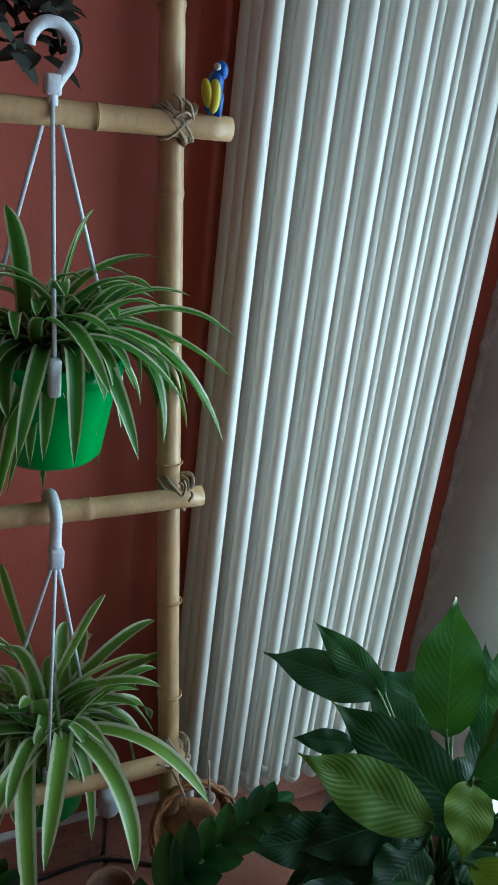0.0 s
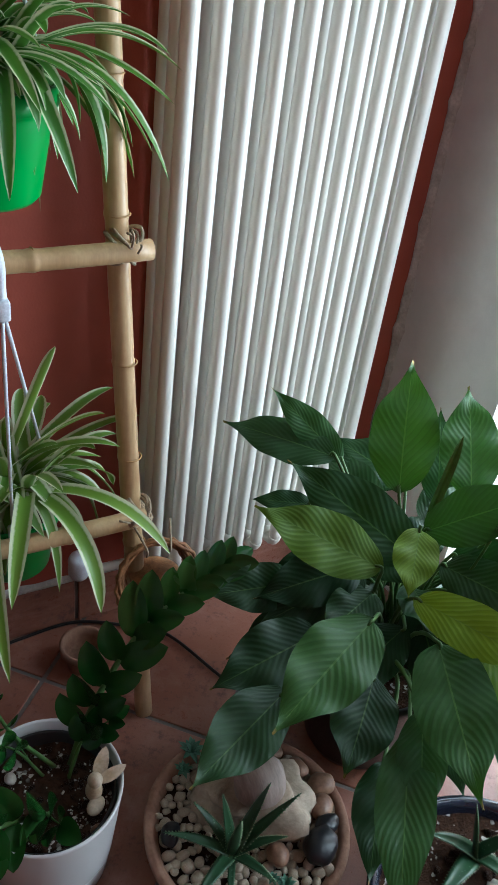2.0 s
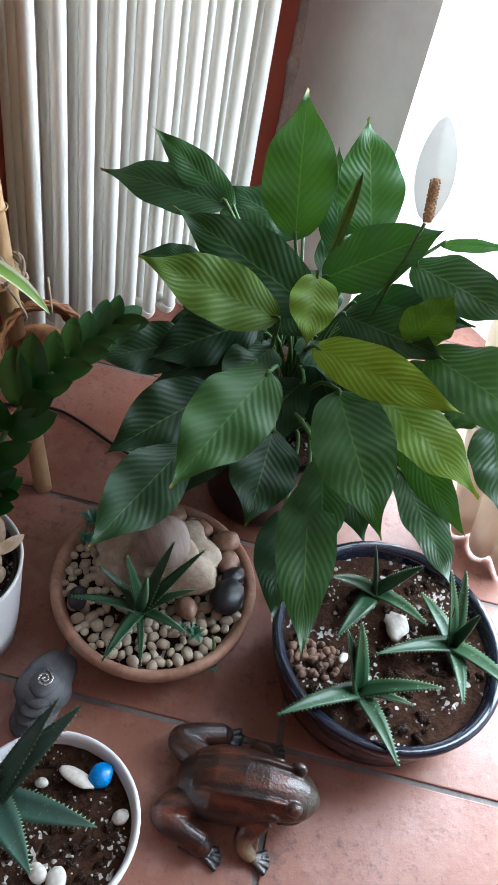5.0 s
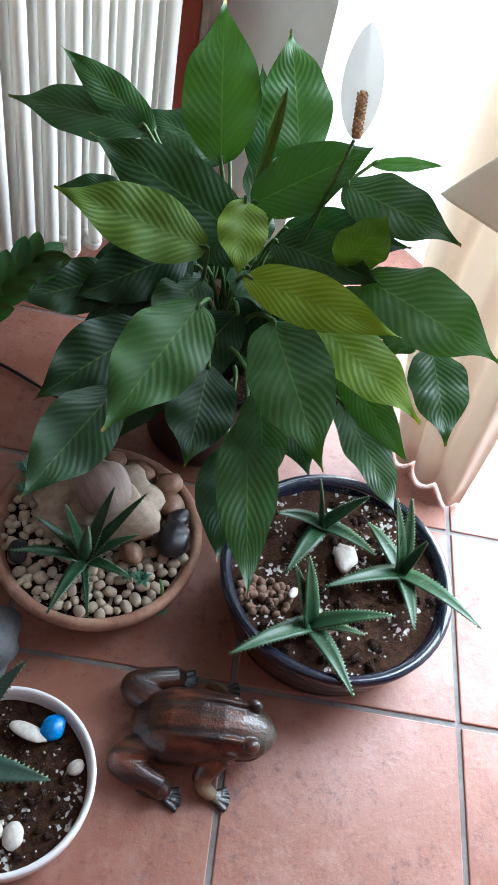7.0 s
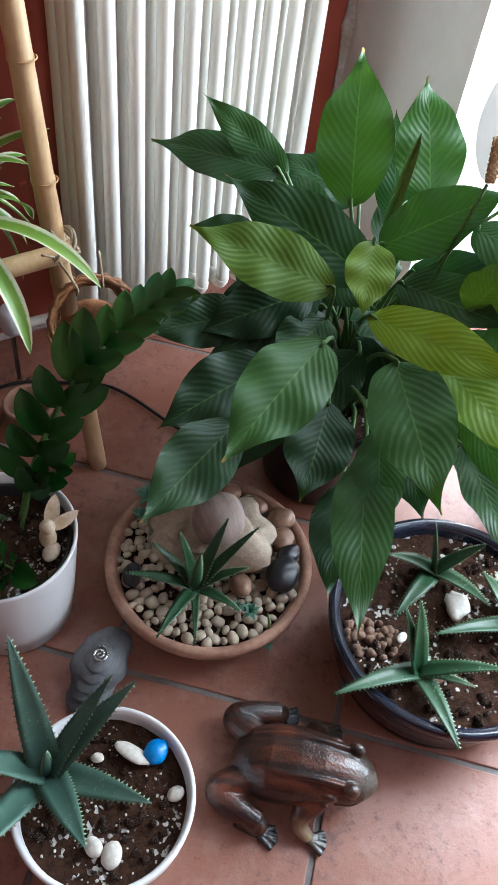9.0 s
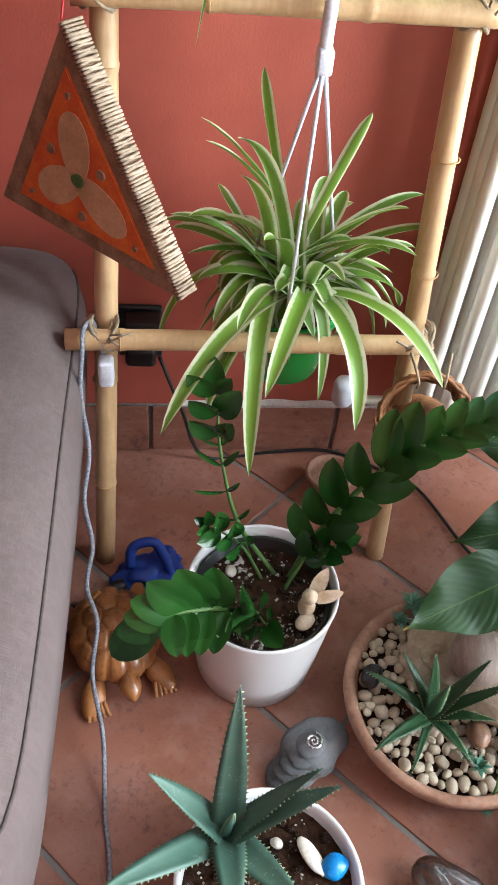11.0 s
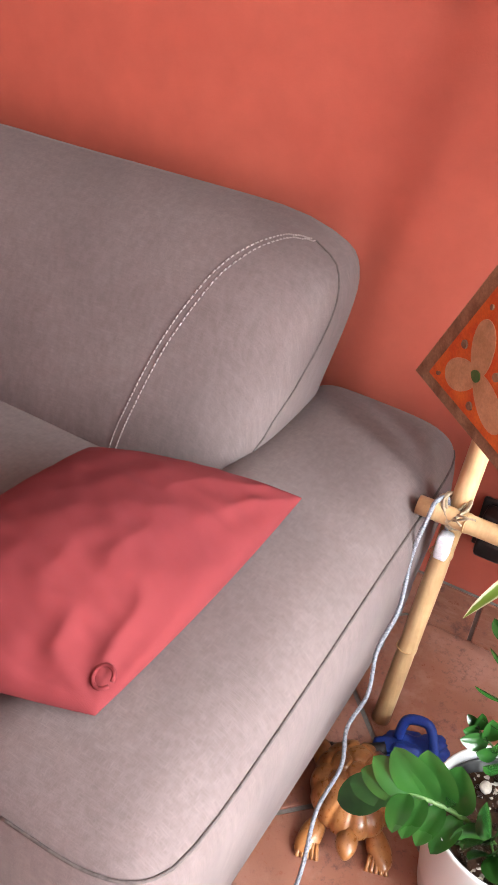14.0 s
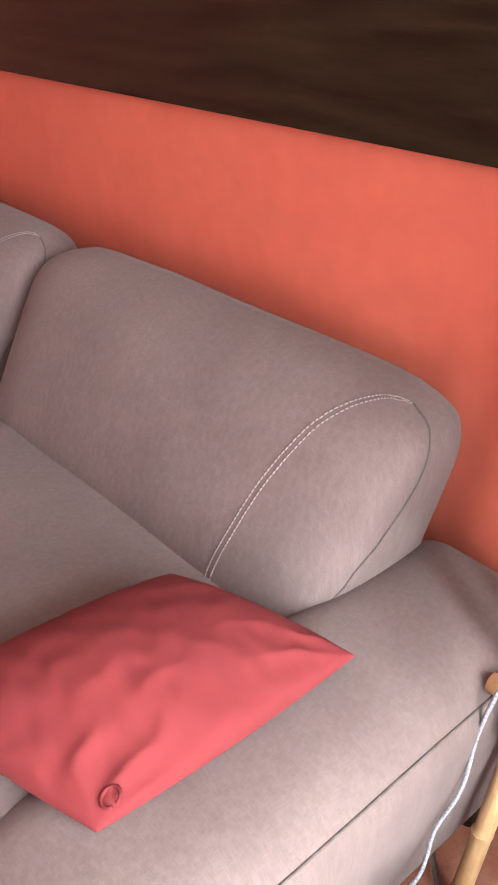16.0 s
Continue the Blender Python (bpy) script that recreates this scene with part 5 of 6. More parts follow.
spider_leaf(spider_low, LOW_CROWN, (-0.948, -0.3, 0.761), 0.017)
spider_leaf(spider_low, LOW_CROWN, (-1.026, -0.2, 0.648), 0.017)
spider_leaf(spider_low, LOW_CROWN, (-0.831, -0.4, 0.688), 0.017)
spider_leaf(spider_low, LOW_CROWN, (-1.003, -0.2, 0.588), 0.017)
spider_leaf(spider_low, LOW_CROWN, (-0.945, -0.38, 0.601), 0.017)
spider_leaf(spider_low, LOW_CROWN, (-0.848, -0.2, 0.682), 0.017)
spider_leaf(spider_low, LOW_CROWN, (-0.738, -0.25, 0.629), 0.017)
spider_leaf(spider_high, HIGH_CROWN, (-0.676, -0.3, 1.176), 0.016)
spider_leaf(spider_high, HIGH_CROWN, (-0.682, -0.33, 1.134), 0.016)
spider_leaf(spider_high, HIGH_CROWN, (-0.682, -0.33, 1.05), 0.016)
spider_leaf(spider_high, HIGH_CROWN, (-0.751, -0.36, 1.12), 0.016)
spider_leaf(spider_high, HIGH_CROWN, (-0.798, -0.36, 1.053), 0.016)
spider_leaf(spider_high, HIGH_CROWN, (-0.746, -0.3, 1.04), 0.016)
spider_leaf(spider_high, HIGH_CROWN, (-0.812, -0.2, 1.296), 0.016)
spider_leaf(spider_high, HIGH_CROWN, (-0.93, -0.3, 1.312), 0.016)
spider_leaf(spider_high, HIGH_CROWN, (-0.791, -0.33, 1.223), 0.016)
spider_leaf(spider_high, HIGH_CROWN, (-0.84, -0.38, 1.139), 0.016)
spider_leaf(spider_high, HIGH_CROWN, (-0.615, -0.2, 1.137), 0.016)
spider_leaf(spider_high, HIGH_CROWN, (-0.714, -0.15, 1.232), 0.016)
spider_leaf(spider_high, HIGH_CROWN, (-0.93, -0.36, 1.065), 0.016)
spider_leaf(spider_high, HIGH_CROWN, (-0.867, -0.2, 0.941), 0.016)
spider_leaf(spider_high, HIGH_CROWN, (-1.0, -0.25, 0.88), 0.014)
spider_leaf(spider_high, HIGH_CROWN, (-1.054, -0.25, 0.926), 0.014)
spider_leaf(spider_high, HIGH_CROWN, (-0.998, -0.3, 0.987), 0.014)
spider_leaf(spider_high, HIGH_CROWN, (-0.944, -0.3, 0.97), 0.014)
spider_leaf(spider_high, HIGH_CROWN, (-1.165, -0.2, 0.999), 0.014)
spider_leaf(spider_high, HIGH_CROWN, (-1.028, -0.2, 0.965), 0.014)
spider_leaf(spider_high, HIGH_CROWN, (-1.078, -0.25, 0.992), 0.014)


def tuft(plant, crown, count, reach, seed, width):
    rnd = random.Random(seed)
    for n in range(count):
        a = rnd.uniform(0, 2 * math.pi)
        r = reach * rnd.uniform(0.3, 1.05)
        z = rnd.choice((0.12, 0.06, 0.0, -0.05, -0.10, -0.13)) * rnd.uniform(0.4, 1.2)
        y = crown.y + r * math.sin(a) * 0.75
        tip = (crown.x + r * math.cos(a), min(y, -0.06), crown.z + z)
        spider_leaf(plant, crown, tip, width * rnd.uniform(0.65, 1.0))


tuft(spider_low, LOW_CROWN, 84, 0.2, 5, 0.024)
tuft(spider_high, HIGH_CROWN, 115, 0.2, 6, 0.0175)

# dried dark plant hanging from the rung above
dried = thing("dried_plant", (-0.87, -0.1, 1.5), "bunch of dark dried leaves hanging above the hook", "plant")
rnd = random.Random(8)
part("twig", tube([(-0.9, -0.115, 1.86), (-0.89, -0.105, 1.7), (-0.87, -0.1, 1.5)], 0.003, 6, 10), DRIED, dried)
for n in range(190):
    b = Vector((-0.895 + max(-0.1, min(0.075, rnd.gauss(0, 0.055))), -0.1 + rnd.gauss(0, 0.02), rnd.uniform(1.445, 1.60)))
    part("leaf", blade(b, b + Vector((rnd.uniform(-0.04, 0.05), rnd.uniform(-0.03, 0.03), rnd.uniform(-0.04, 0.01))), 0.02, (rnd.uniform(-1, 1), -0.5, 1), 0.15, 0.2, "oval", 6, 2), DRIED, dried)

# parrot figurine on the end of the rung
bm = blob((-0.668, y1, 1.432), (0.0105, 0.012, 0.026), (0, 8, 0), sub=3, mat=0)
blob((-0.661, y1, 1.455), (0.009, 0.0095, 0.011), sub=3, bm=bm)
blob((-0.677, y1 - 0.003, 1.429), (0.0065, 0.009, 0.017), (0, -14, 0), sub=3, bm=bm, mat=1)
blob((-0.669, y1 - 0.006, 1.428), (0.008, 0.008, 0.02), sub=3, bm=bm, mat=1)
blob((-0.668, y1 - 0.005, 1.459), (0.004, 0.006, 0.0045), sub=2, bm=bm, mat=2)
tube([(-0.661, y1, 1.43), (-0.658, y1 + 0.004, 1.405), (-0.654, y1 + 0.006, 1.392)], lambda t: 0.007 - 0.004 * t, 8, 6, bm=bm)
tagged(part("bird_figurine", bm, (BLUE, YELLOW, WHITE_STONE)), "small blue and yellow painted bird figurine on the rung", "figurine")

# ---- triangular wall hanging on the ladder ----
T, L, B = Vector((-1.14, -0.245, 0.897)), Vector((-1.24, -0.18, 0.655)), Vector((-1.013, -0.365, 0.632))
hang = thing("triangle_hanging", T, "triangular brown and orange woven wall hanging tied to the ladder", "wall hanging")
fn = (L - T).cross(B - T).normalized()
if fn.y > 0:
    fn = -fn
THICK = 0.026


def tri_plate(k0, lift, thick, mat, name, parent, label=""):
    c = (T + L + B) / 3
    bm = bmesh.new()
    pts = [c.lerp(p, k0) for p in (T, L, B)]
    front = [bm.verts.new(p + fn * lift) for p in pts]
    back = [bm.verts.new(p + fn * (lift - thick)) for p in pts]
    bm.faces.new(front)
    bm.faces.new(back[::-1])
    for n in range(3):
        m = (n + 1) % 3
        bm.faces.new((front[n], back[n], back[m], front[m]))
    bmesh.ops.recalc_face_normals(bm, faces=bm.faces)
    bmesh.ops.bevel(bm, geom=bm.edges[:], offset=0.0015, segments=2, affect="EDGES")
    return part(name, bm, mat, parent, label, smooth=False)


tri_plate(1.0, 0.0, THICK, CARDBOARD, "frame", hang)
tri_plate(0.74, 0.003, 0.004, ORANGE_FELT, "orange_field", hang, "orange painted field")
cen = (T + L + B) / 3
e1 = (B - L).normalized()
e2 = fn.cross(e1).normalized()


def flat_patch(name, centre, along, across, way, lift, mat, label=""):
    """A thin oval laid on the face of the hanging."""
    way = way.normalized()
    other = fn.cross(way).normalized()
    bm = bmesh.new()
    rim = [centre + way * along * math.cos(2 * math.pi * k / 28) + other * across * math.sin(2 * math.pi * k / 28) * (1 + 0.12 * math.cos(2 * math.pi * k / 28)) for k in range(28)]
    top = [bm.verts.new(p + fn * lift) for p in rim]
    low = [bm.verts.new(p) for p in rim]
    bm.faces.new(top)
    for k in range(28):
        bm.faces.new((top[k], low[k], low[(k + 1) % 28], top[(k + 1) % 28]))
    bmesh.ops.recalc_face_normals(bm, faces=bm.faces)
    return part(name, bm, mat, hang, label, smooth=False)


for p, q in ((T, L), (L, B), (B, T)):
    way = p - cen
    flat_patch("petal", cen + way * 0.22, way.length * 0.24, 0.023, way, 0.0042, TAN_FELT, "tan painted petal")
    gap = (p + q) / 2 - cen
    flat_patch("dot", cen + gap * 0.52, 0.006, 0.006, gap, 0.0055, CARDBOARD)
flat_patch("dot", cen, 0.009, 0.008, e1, 0.0065, STEM, "green centre dot")
for p in (T, L, B):
    flat_patch("dot", cen.lerp(p, 0.56), 0.004, 0.003, p - cen, 0.0055, CARDBOARD)
# raffia wound round the thick edges
out = (B - T).cross(fn).normalized()
if out.dot(cen - T) > 0:
    out = -out
for n in range(74):
    a = T.lerp(B, 0.01 + 0.98 * n / 73)
    w = 0.0021 + 0.0004 * math.sin(n * 5)
    part("raffia_turn", tube([a + fn * 0.001 - out * 0.004, a + out * 0.003 + fn * 0.001, a + out * 0.004 - fn * THICK * 0.5 + (B - T) * 0.004 * math.sin(n * 3), a + out * 0.003 - fn * THICK, a - out * 0.004 - fn * THICK], w, 5), RAFFIA, hang)
part("cord", tube([T, T + Vector((0.006, 0.02, 0.03)), (-1.118, lean(0.93) - 0.04, 0.935)], 0.0012, 5, 8), RED_PAINT, hang)

# ---- wall socket, plug and cord ----
sock = thing("wall_socket", (-1.074, -0.001, 0.3), "black plastic wall socket with adapter above the skirting", "socket")
part("plate", box((-1.112, -0.012, 0.245), (-1.035, -0.001, 0.355), 0.004), BLACK_PLASTIC, sock)
part("adapter", box((-1.10, -0.055, 0.30), (-1.038, -0.012, 0.35), 0.006), BLACK_PLASTIC, sock)
part("adapter", box((-1.10, -0.05, 0.25), (-1.046, -0.012, 0.292), 0.008), BLACK_PLASTIC, sock)
cord = thing("power_cord", (-1.146, -0.27, 0.5), "grey braided power cord hung over the rung beside the sofa", "power cord")
cpts = [(-1.115, -0.255, 0.43), (-1.13, -0.235, 0.493), (-1.142, -0.262, 0.505), (-1.143, -0.288, 0.49), (-1.149, -0.302, 0.42), (-1.140, -0.335, 0.34), (-1.149, -0.37, 0.27), (-1.138, -0.41, 0.215), (-1.146, -0.455, 0.175), (-1.13, -0.50, 0.145), (-1.136, -0.56, 0.10), (-1.12, -0.63, 0.045), (-1.115, -0.72, 0.006), (-1.105, -0.85, 0.006), (-1.13, -1.2, 0.006)]
line = curve_points(cpts, 700)
part("cable", tube(line, lambda t: 0.0034 + 0.0004 * math.sin(t * 1500), 8), CORD_GREY, cord)
part("plug", box((-1.126, -0.272, 0.405), (-1.104, -0.246, 0.45), 0.005), WHITE_PLASTIC, cord, "white plastic plug")
floor_cord = tagged(part("floor_cable", tube([(-1.04, -0.03, 0.26), (-1.0, -0.05, 0.15), (-0.95, -0.04, 0.01), (-0.82, -0.024, 0.006), (-0.7, -0.02, 0.006), (-0.6, -0.07, 0.006), (-0.53, -0.125, 0.006), (-0.47, -0.27, 0.006), (-0.42, -0.34, 0.006)], 0.0035, 7, 60), BLACK_PLASTIC), "thin black cable lying along the skirting", "cable")

# ---- stacked stone ornament ----
stack = thing("stone_ornament", (-0.83, -0.675, 0), "stacked grey stone ornament with a silver spiral on top", "ornament")
part("body", blob((-0.812, -0.652, 0.03), (0.054, 0.04, 0.034), (0, 0, 30), 0.22, 4, 80), GREY_STONE, stack)
for n, (x, y, z, a, b, h) in enumerate(((-0.838, -0.672, 0.010, 0.046, 0.034, 0.011), (-0.834, -0.670, 0.024, 0.041, 0.031, 0.009), (-0.829, -0.667, 0.037, 0.036, 0.028, 0.0085), (-0.823, -0.663, 0.049, 0.031, 0.025, 0.008), (-0.817, -0.658, 0.060, 0.026, 0.021, 0.0075))):
    part("slab", blob((x, y, z), (a, b, h), (-8, 0, 25 + n * 5), 0.16, 3, n + 70), GREY_STONE, stack)
sp = [Vector((-0.815, -0.657, 0.0685)) + Vector((math.cos(k * 0.6) * 0.0012 * k * 0.5, math.sin(k * 0.6) * 0.0012 * k * 0.5, 0)) for k in range(24)]
part("spiral", tube(sp, 0.0018, 6), SILVER, stack, "silver wire spiral")

# ---- figurines on the floor ----
def remeshed(ob, voxel, smooth=6):
    m = ob.modifiers.new("join", "REMESH")
    m.mode, m.voxel_size, m.use_smooth_shade = "VOXEL", voxel, True
    s = ob.modifiers.new("ease", "SMOOTH")
    s.factor, s.iterations = 0.5, smooth
    return ob


# frog: heading along +x in its own axes, turned and set on the floor
bm = bmesh.new()
FROG_BODY = ((-0.104, 0.008, 0.032, 0.008), (-0.098, 0.024, 0.035, 0.022), (-0.08, 0.044, 0.040, 0.036), (-0.05, 0.055, 0.047, 0.044), (-0.01, 0.055, 0.056, 0.046), (0.025, 0.048, 0.064, 0.040), (0.05, 0.040, 0.068, 0.033), (0.07, 0.038, 0.069, 0.027), (0.087, 0.030, 0.067, 0.021), (0.099, 0.018, 0.064, 0.014), (0.106, 0.005, 0.062, 0.005))
rings = []
for x, w, z, h in FROG_BODY:
    rings.append([bm.verts.new((x, w * math.cos(k * math.pi / 12), z + h * math.sin(k * math.pi / 12))) for k in range(24)])
for p, q in zip(rings, rings[1:]):
    for k in range(24):
        bm.faces.new((p[k], q[k], q[(k + 1) % 24], p[(k + 1) % 24]))
bm.faces.new(rings[0])
bm.faces.new(rings[-1][::-1])
bmesh.ops.subdivide_edges(bm, edges=bm.edges, cuts=1, use_grid_fill=True, smooth=0.4)
for s in (1, -1):
    # eyes with lids, nostrils, ear discs, ridges along the back
    blob((0.066, s * 0.029, 0.094), (0.013, 0.010, 0.011), (0, 0, -s * 15), sub=3, bm=bm)
    blob((0.069, s * 0.034, 0.090), (0.006, 0.005, 0.006), sub=3, bm=bm)
    blob((0.095, s * 0.010, 0.077), (0.003, 0.003, 0.003), sub=2, bm=bm)
    blob((0.038, s * 0.041, 0.074), (0.012, 0.004, 0.011), sub=3, bm=bm)
    tube([(-0.075, s * 0.022, 0.072), (-0.03, s * 0.027, 0.090), (0.015, s * 0.027, 0.099), (0.055, s * 0.026, 0.096)], 0.0042, 7, 16, bm=bm)
    tube([(0.09, s * 0.021, 0.062), (0.075, s * 0.034, 0.058), (0.05, s * 0.039, 0.056)], 0.003, 6, 10, bm=bm)
    # folded hind leg lying out from the hip: thigh, knee and dark webbed foot
    tube([(-0.07, s * 0.03, 0.042), (-0.10, s * 0.044, 0.038), (-0.106, s * 0.056, 0.034), (-0.082, s * 0.068, 0.033), (-0.046, s * 0.080, 0.028)], lambda t: 0.024 - 0.003 * abs(2 * t - 1) - 0.004 * t, 14, 24, bm=bm)
    blob((-0.05, s * 0.080, 0.024), (0.019, 0.016, 0.018), (0, 0, s * 20), sub=3, bm=bm)
    tube([(-0.055, s * 0.080, 0.014), (-0.075, s * 0.080, 0.009), (-0.045, s * 0.086, 0.007)], 0.009, 8, 8, bm=bm)
    for k in range(4):
        tube([(-0.05, s * 0.084, 0.007), (-0.012 - 0.005 * abs(k - 1.5), s * (0.074 + 0.010 * k), 0.0048)], lambda t: 0.0062 - 0.002 * t, 7, 4, bm=bm)
    # forelimb and fingers
    tube([(0.03, s * 0.034, 0.056), (0.012, s * 0.056, 0.042), (0.010, s * 0.068, 0.028), (0.026, s * 0.077, 0.010)], lambda t: 0.019 - 0.009 * t, 12, 14, bm=bm)
    for k in range(4):
        tube([(0.024, s * 0.077, 0.008), (0.056 - 0.004 * abs(k - 1.5), s * (0.064 + 0.010 * k), 0.0048)], lambda t: 0.006 - 0.0018 * t, 7, 4, bm=bm)
frog = remeshed(part("frog_statue", bm, FROG_GLAZE), 0.0017, 4)
frog.matrix_world = pose(-0.636, -0.945, 0.0, 0, 0, -44)
tagged(frog, "glazed dark brown ceramic frog statue sitting on the tiles", "statue")

# turtle: heading along +x, its domed shell cut into plates
PLATES = [(0.0, 0.0)] + [(0.5 * math.cos(a), 0.5 * math.sin(a)) for a in [k * math.pi / 3 for k in range(6)]] + [(0.92 * math.cos(a), 0.92 * math.sin(a)) for a in [(k + 0.5) * math.pi / 7 for k in range(14)]]
bm = bmesh.new()
rings = []
for i in range(41):
    q = i / 40
    ring = []
    for k in range(96):
        a = 2 * math.pi * k / 96
        u, v = q * math.cos(a), q * math.sin(a)
        near = sorted(math.hypot(u - p, v - w) for p, w in PLATES)
        groove = min(1.0, (near[1] - near[0]) / 0.10)
        bulge = 0.0055 * groove ** 0.5 + 0.004 * max(0.0, 1 - near[0] / 0.3)
        z = 0.030 + 0.052 * math.sqrt(max(0.0, 1 - q**2.4)) + bulge * (1 - 0.5 * q)
        ring.append(bm.verts.new((u * (0.078 + bulge * q), v * (0.064 + bulge * q), z)))
    rings.append(ring)
for p, w in zip(rings, rings[1:]):
    for k in range(96):
        bm.faces.new((p[k], w[k], w[(k + 1) % 96], p[(k + 1) % 96]))
bmesh.ops.remove_doubles(bm, verts=rings[0], dist=0.0001)
low = [bm.verts.new((v.co.x * 0.9, v.co.y * 0.9, 0.018)) for v in rings[-1]]
for k in range(96):
    bm.faces.new((rings[-1][k], low[k], low[(k + 1) % 96], rings[-1][(k + 1) % 96]))
bm.faces.new(low[::-1])
blob((0.092, 0, 0.036), (0.026, 0.017, 0.016), (0, 18, 0), 0.08, 3, 4, bm=bm)
tube([(0.06, 0, 0.03), (0.085, 0, 0.034)], 0.014, 10, 4, bm=bm)
for sx, sy in ((0.078, 0.052), (0.082, -0.056), (-0.06, 0.055), (-0.06, -0.055)):
    blob((sx, sy, 0.015), (0.036, 0.019, 0.012), (0, 14, 25 if sx * sy > 0 else -25), 0.1, 3, 2, bm=bm)
    for k in range(5):
        e = 1 if sx > 0 else -1
        tube([(sx + e * 0.014, sy + 0.006 * (k - 2), 0.017), (sx + e * 0.036, sy + 0.008 * (k - 2), 0.007)], 0.0034, 6, 4, bm=bm)
bmesh.ops.recalc_face_normals(bm, faces=bm.faces)
turtle = part("turtle_statue", bm, TURTLE_WOOD)
turtle.matrix_world = pose(-1.112, -0.455, 0.0, 0, 0, -72)
tagged(turtle, "varnished brown carved turtle statue beside the sofa", "statue")

# ---- blue nylon bag ----
bag = thing("blue_bag", (-1.06, -0.31, 0), "crumpled blue and black nylon bag with strap on the tiles", "bag")
part("body", blob((-1.06, -0.322, 0.016), (0.055, 0.034, 0.018), (0, 0, 25), 0.7, 4, 90), BLUE_NYLON, bag)
part("strap", tube([(-1.09, -0.32, 0.03), (-1.085, -0.30, 0.06), (-1.05, -0.295, 0.068), (-1.03, -0.31, 0.045), (-1.01, -0.335, 0.01), (-0.965, -0.33, 0.006)], 0.009, 6, 30), BLUE_NYLON, bag)
part("strap", tube([(-1.1, -0.345, 0.02), (-1.15, -0.38, 0.012), (-1.2, -0.40, 0.01)], 0.012, 6, 12), BLACK_PLASTIC, bag, "black strap")

# ---- wicker basket hung from the rung, with wooden hearts ----
basket = thing("wicker_basket", (-0.655, -0.335, 0.33), "brown wicker basket hung from the rung holding wooden hearts", "basket")
bc, br = Vector((-0.655, -0.325, 0.395)), 0.062
ax = Vector((-0.25, -0.75, 0.55)).normalized()
su = ax.orthogonal().normalized()
sv = ax.cross(su)
rnd = random.Random(3)
for n in range(26):
    depth = (n % 9) * 0.0085
    rr = br * (1 + 0.04 * rnd.uniform(-1, 1)) * (1 - 0.04 * (n % 9) ** 1.3 / 4)
    ring = []
    ph = rnd.uniform(0, 6)
    for k in range(22):
        a = 2 * math.pi * k / 22
        w = 0.0035 * math.sin(a * 7 + ph)
        ring.append(bc + (su * math.cos(a) * 1.12 + sv * math.sin(a)) * (rr + w) - ax * (depth + 0.002 * math.sin(a * 5 + ph)))
    part("wicker_strand", tube(ring, 0.0024 + rnd.uniform(0, 0.0012), 5, closed=True), WICKER, basket)
part("bottom", blob(bc - ax * 0.075, (0.045, 0.045, 0.01), sub=3), WICKER, basket)
for dx in (-0.02, 0.02):
    part("hanger_twine", tube([bc + Vector((dx, 0.01, 0.055)), (bc + Vector((dx, 0.01, 0.07))), (-0.655 + dx * 1.5, lean(0.485) - 0.055, 0.49)], 0.002, 5, 8), TWINE, basket)


def heart(at, size, normal, tilt, label, red):
    """A flat wooden heart with lines of small writing on it, drawn as bars."""
    ob = thing("wooden_heart", at, label, "ornament", "hearts in the basket")
    bm = bmesh.new()
    nv = Vector(normal).normalized()
    right = Vector((0, 0, 1)).cross(nv).normalized()
    up = nv.cross(right)
    turn = Matrix.Rotation(radians(tilt), 3, nv)
    right, up = turn @ right, turn @ up
    pts = []
    for k in range(40):
        t = 2 * math.pi * k / 40
        x, y = 16 * math.sin(t) ** 3 / 17, (13 * math.cos(t) - 5 * math.cos(2 * t) - 2 * math.cos(3 * t) - math.cos(4 * t)) / 17
        pts.append(Vector(at) + right * x * size + up * y * size)
    f = bm.faces.new([bm.verts.new(p + nv * 0.004) for p in pts])
    ext = bmesh.ops.extrude_face_region(bm, geom=[f])
    bmesh.ops.translate(bm, verts=[v for v in ext["geom"] if isinstance(v, bmesh.types.BMVert)], vec=nv * -0.008)
    bmesh.ops.recalc_face_normals(bm, faces=bm.faces)
    body = part("body", bm, HEART_WOOD, ob, smooth=False)
    for k in range(5):
        c = Vector(at) + nv * 0.0046 + up * size * 0.28 + right * size * (-0.4 + 0.2 * k)
        part("writing_bar", tube([c - right * size * 0.06, c + right * size * 0.06 + up * 0.001], 0.0011, 5), INK, body)
    if red:
        part("red_mark", blob(Vector(at) + nv * 0.004 + up * size * 0.1, (0.004, 0.003, 0.006), sub=2), RED_PAINT, body)


heart((-0.69, -0.362, 0.385), 0.037, (-0.3, -0.8, 0.5), 18, "pale wooden heart with small dark writing", False)
heart((-0.632, -0.352, 0.40), 0.035, (-0.2, -0.8, 0.5), -24, "pale wooden heart with a small red mark", True)

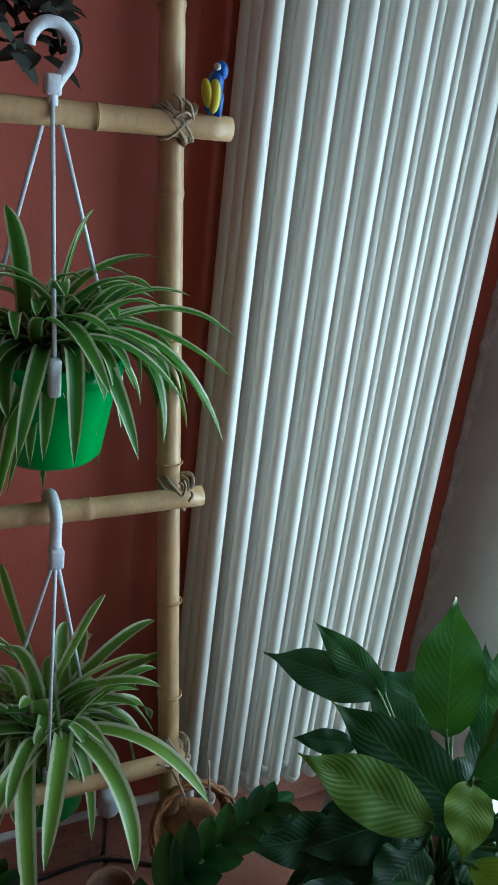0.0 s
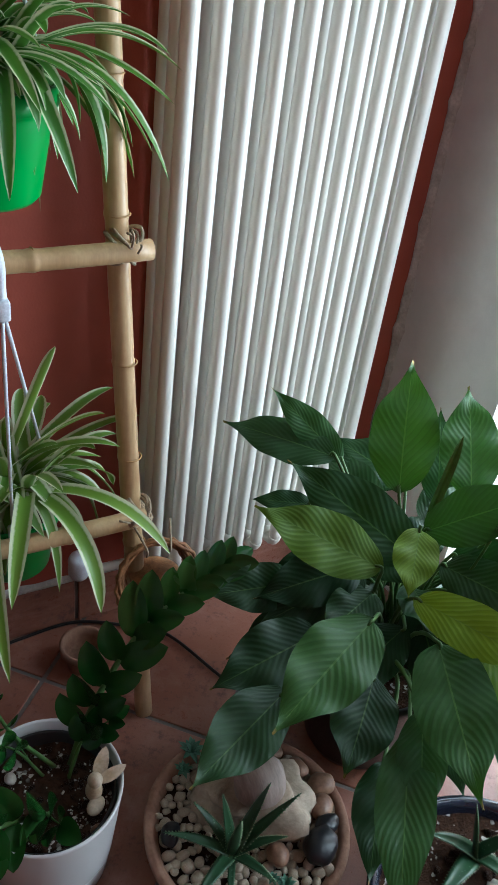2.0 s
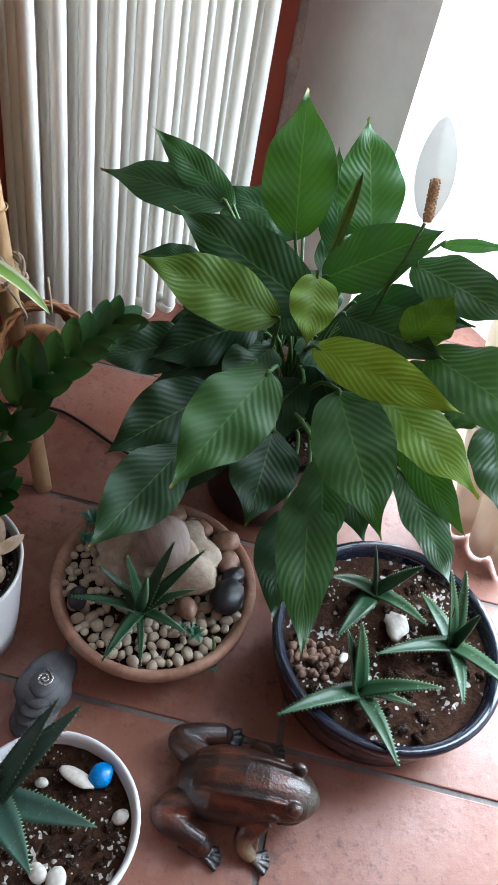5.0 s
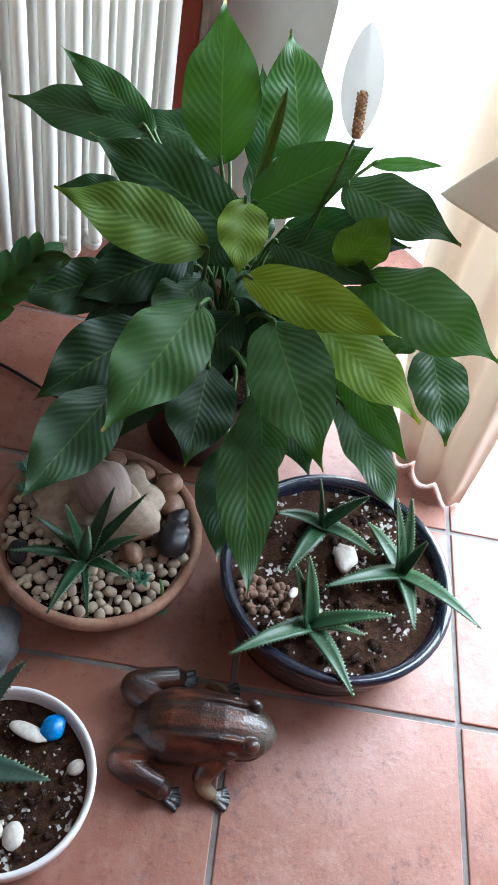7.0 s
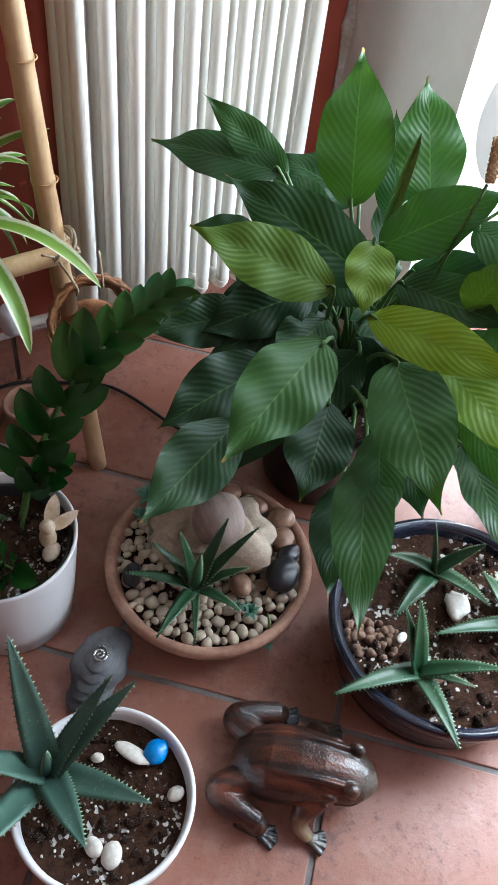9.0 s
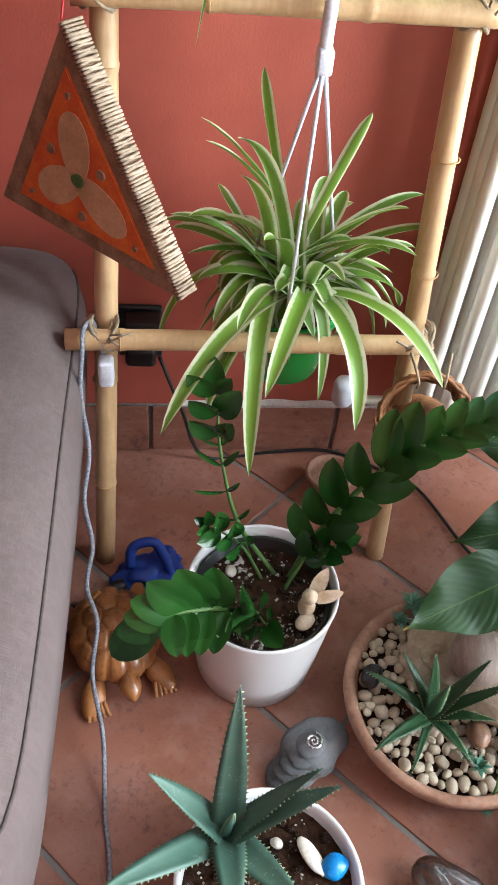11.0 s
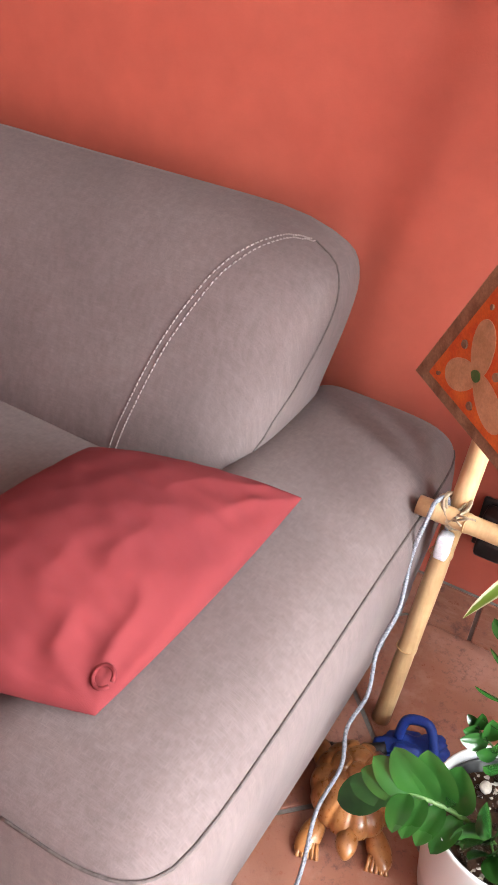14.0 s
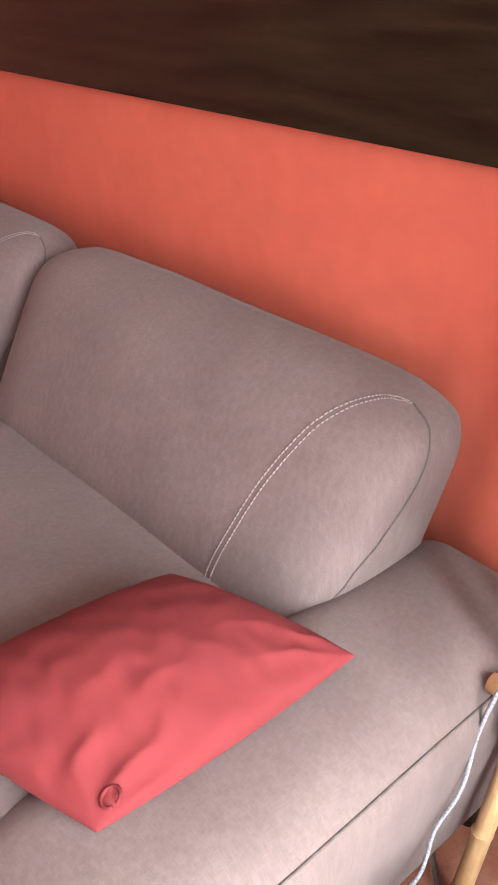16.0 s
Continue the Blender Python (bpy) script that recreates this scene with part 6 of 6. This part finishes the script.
# ---- curtains at the terrace door ----
def drape(name, yl, yr, x0, folds, amp, z0, z1, mat, label, seed=0):
    """A hanging cloth between two edges that vary with the height, in upright folds."""
    bm = bmesh.new()
    rows = []
    for i in range(41):
        z = z0 + (z1 - z0) * i / 40
        a, b = yl(z), yr(z)
        row = []
        for j in range(61):
            t = j / 60
            w = math.sin(t * folds * 2 * math.pi + seed + 0.6 * math.sin(z * 2 + t * 5))
            x = x0 + amp * w + 0.012 * noise.noise((t * 4, z * 3, seed))
            row.append(bm.verts.new((x, a + (b - a) * t + amp * 0.5 * math.cos(t * folds * 2 * math.pi), z)))
        rows.append(row)
    for a, b in zip(rows, rows[1:]):
        for j in range(60):
            bm.faces.new((a[j], a[j + 1], b[j + 1], b[j]))
    ob = part(name, bm, mat)
    mod = ob.modifiers.new("cloth", "SOLIDIFY")
    mod.thickness = 0.0015
    return tagged(ob, label, "curtain")


def sheer_cloth(name, colour, thin):
    k = Mat(name)
    weave = k.noise(300, 2, 0.5)
    k.base(k.mix(0.1, colour, k.ramp(weave, [(0.3, (0.5, 0.5, 0.5)), (0.7, (1, 1, 1))]), "MULTIPLY"))
    k.rough(0.9)
    trans = k.node("BsdfTranslucent")
    trans.inputs["Color"].default_value = (*colour, 1)
    both = k.node("MixShader", Fac=thin)
    k.link(k.b.outputs[0], both.inputs[1])
    k.link(trans.outputs[0], both.inputs[2])
    k.link(both.outputs[0], k.n["Material Output"].inputs["Surface"])
    return k.m


BEIGE = sheer_cloth("beige_linen", (0.72, 0.64, 0.55), 0.32)
FLAP = sheer_cloth("pale_linen", (0.88, 0.84, 0.79), 0.4)
drape("curtain", lambda z: -0.715 + 0.27 * min(z, 0.42), lambda z: -0.885 + 0.03 * min(z, 0.6), 0.02, 3, 0.016, 0.006, 2.3, BEIGE, "beige linen curtain gathered at the terrace door", 2)
drape("curtain_tieback", lambda z: -0.628 - 0.62 * (z - 0.565), lambda z: -0.84 - 0.05 * z, -0.03, 0.8, 0.008, 0.565, 0.86, FLAP, "pale cloth flap folded over the beige curtain", 4)
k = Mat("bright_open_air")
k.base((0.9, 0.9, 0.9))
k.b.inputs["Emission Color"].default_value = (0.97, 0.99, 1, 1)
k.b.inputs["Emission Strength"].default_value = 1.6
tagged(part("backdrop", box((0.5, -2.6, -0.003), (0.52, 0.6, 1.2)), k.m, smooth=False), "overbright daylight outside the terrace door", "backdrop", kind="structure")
rail = thing("curtain_rail", (-0.02, -1.3, 2.33), "plain white curtain rail above the terrace door", "curtain rail")
part("rail", tube([(0.02, -0.3, 2.315), (0.02, -2.5, 2.315)], 0.012, 12), WHITE_PLASTIC, rail)


# ---- floor ----
tagged(part("floor", box((-4.6, -3.4, -0.08), (0.2, 0.2, -0.0035)), GROUT, smooth=False), "terracotta tiled floor laid diagonally with grey joints", "floor", kind="structure")
terrace = tagged(part("terrace_floor", box((0.2, -4.2, -0.08), (1.6, 1.4, -0.0035)), GROUT, smooth=False), "terracotta tiled terrace past the door", "floor", kind="structure")
floor_slab = bpy.data.objects["floor"]


def tile_mesh(w, h, t, bevel, seed):
    bm = box((-w / 2, -h / 2, -t), (w / 2, h / 2, 0), bevel, 2)
    return finish(bm, CLAY_TILE, False)


TILE = 0.365
TILES = [tile_mesh(TILE - 0.0085, TILE - 0.0085, 0.012, 0.0022, n) for n in range(3)]
rnd = random.Random(4)
for i in range(-14, 15):
    for j in range(-14, 15):
        u, v = (i + 0.5) * TILE, (j + 0.5) * TILE
        x, y = -0.284 + (u - v) * 0.70711, -1.166 + (u + v) * 0.70711
        if not (-4.5 < x < 1.5 and -3.3 < y < 0.25):
            continue
        ob = new("tile", TILES[rnd.randrange(3)])
        ob.parent = floor_slab if x < 0.2 else terrace
        ob.location = (x, y, rnd.uniform(-0.0006, 0.0006))
        ob.rotation_euler = (rnd.uniform(-0.0015, 0.0015), rnd.uniform(-0.0015, 0.0015), radians(45 + 90 * rnd.randrange(4)))
skirt = tagged(part("baseboard", box((-4.4, -0.006, 0.0), (0.0, -0.0005, 0.118)), GROUT, smooth=False), "row of terracotta skirting tiles along the red wall", "skirting", kind="structure")
SK = finish(box((-0.1785, -0.006, 0), (0.1785, 0, 0.116), 0.002), CLAY_TILE, False)
for n in range(-10, 3):
    x = -1.058 + 0.1825 + n * 0.365
    if -4.3 < x < -0.1:
        ob = new("tile", SK)
        ob.parent = skirt
        ob.location = (x, -0.0065, 0.002)
bm = bmesh.new()
rows = []
for n in range(90):
    x = -1.0 + n * 0.0085
    h = 0.006 + 0.010 * max(0.0, noise.noise((x * 14, 2, 0)) + 0.3)
    rows.append([bm.verts.new(p) for p in ((x, -0.0005, 0.118), (x, -0.011, 0.118), (x, -0.009, 0.120 + h * 0.5), (x, -0.0005, 0.120 + h))])
for a, b in zip(rows, rows[1:]):
    for k in range(3):
        bm.faces.new((a[k], a[k + 1], b[k + 1], b[k]))
tagged(part("trim_plaster", bm, PLASTER), "crumbling plaster line above the skirting tiles", "trim", kind="structure")
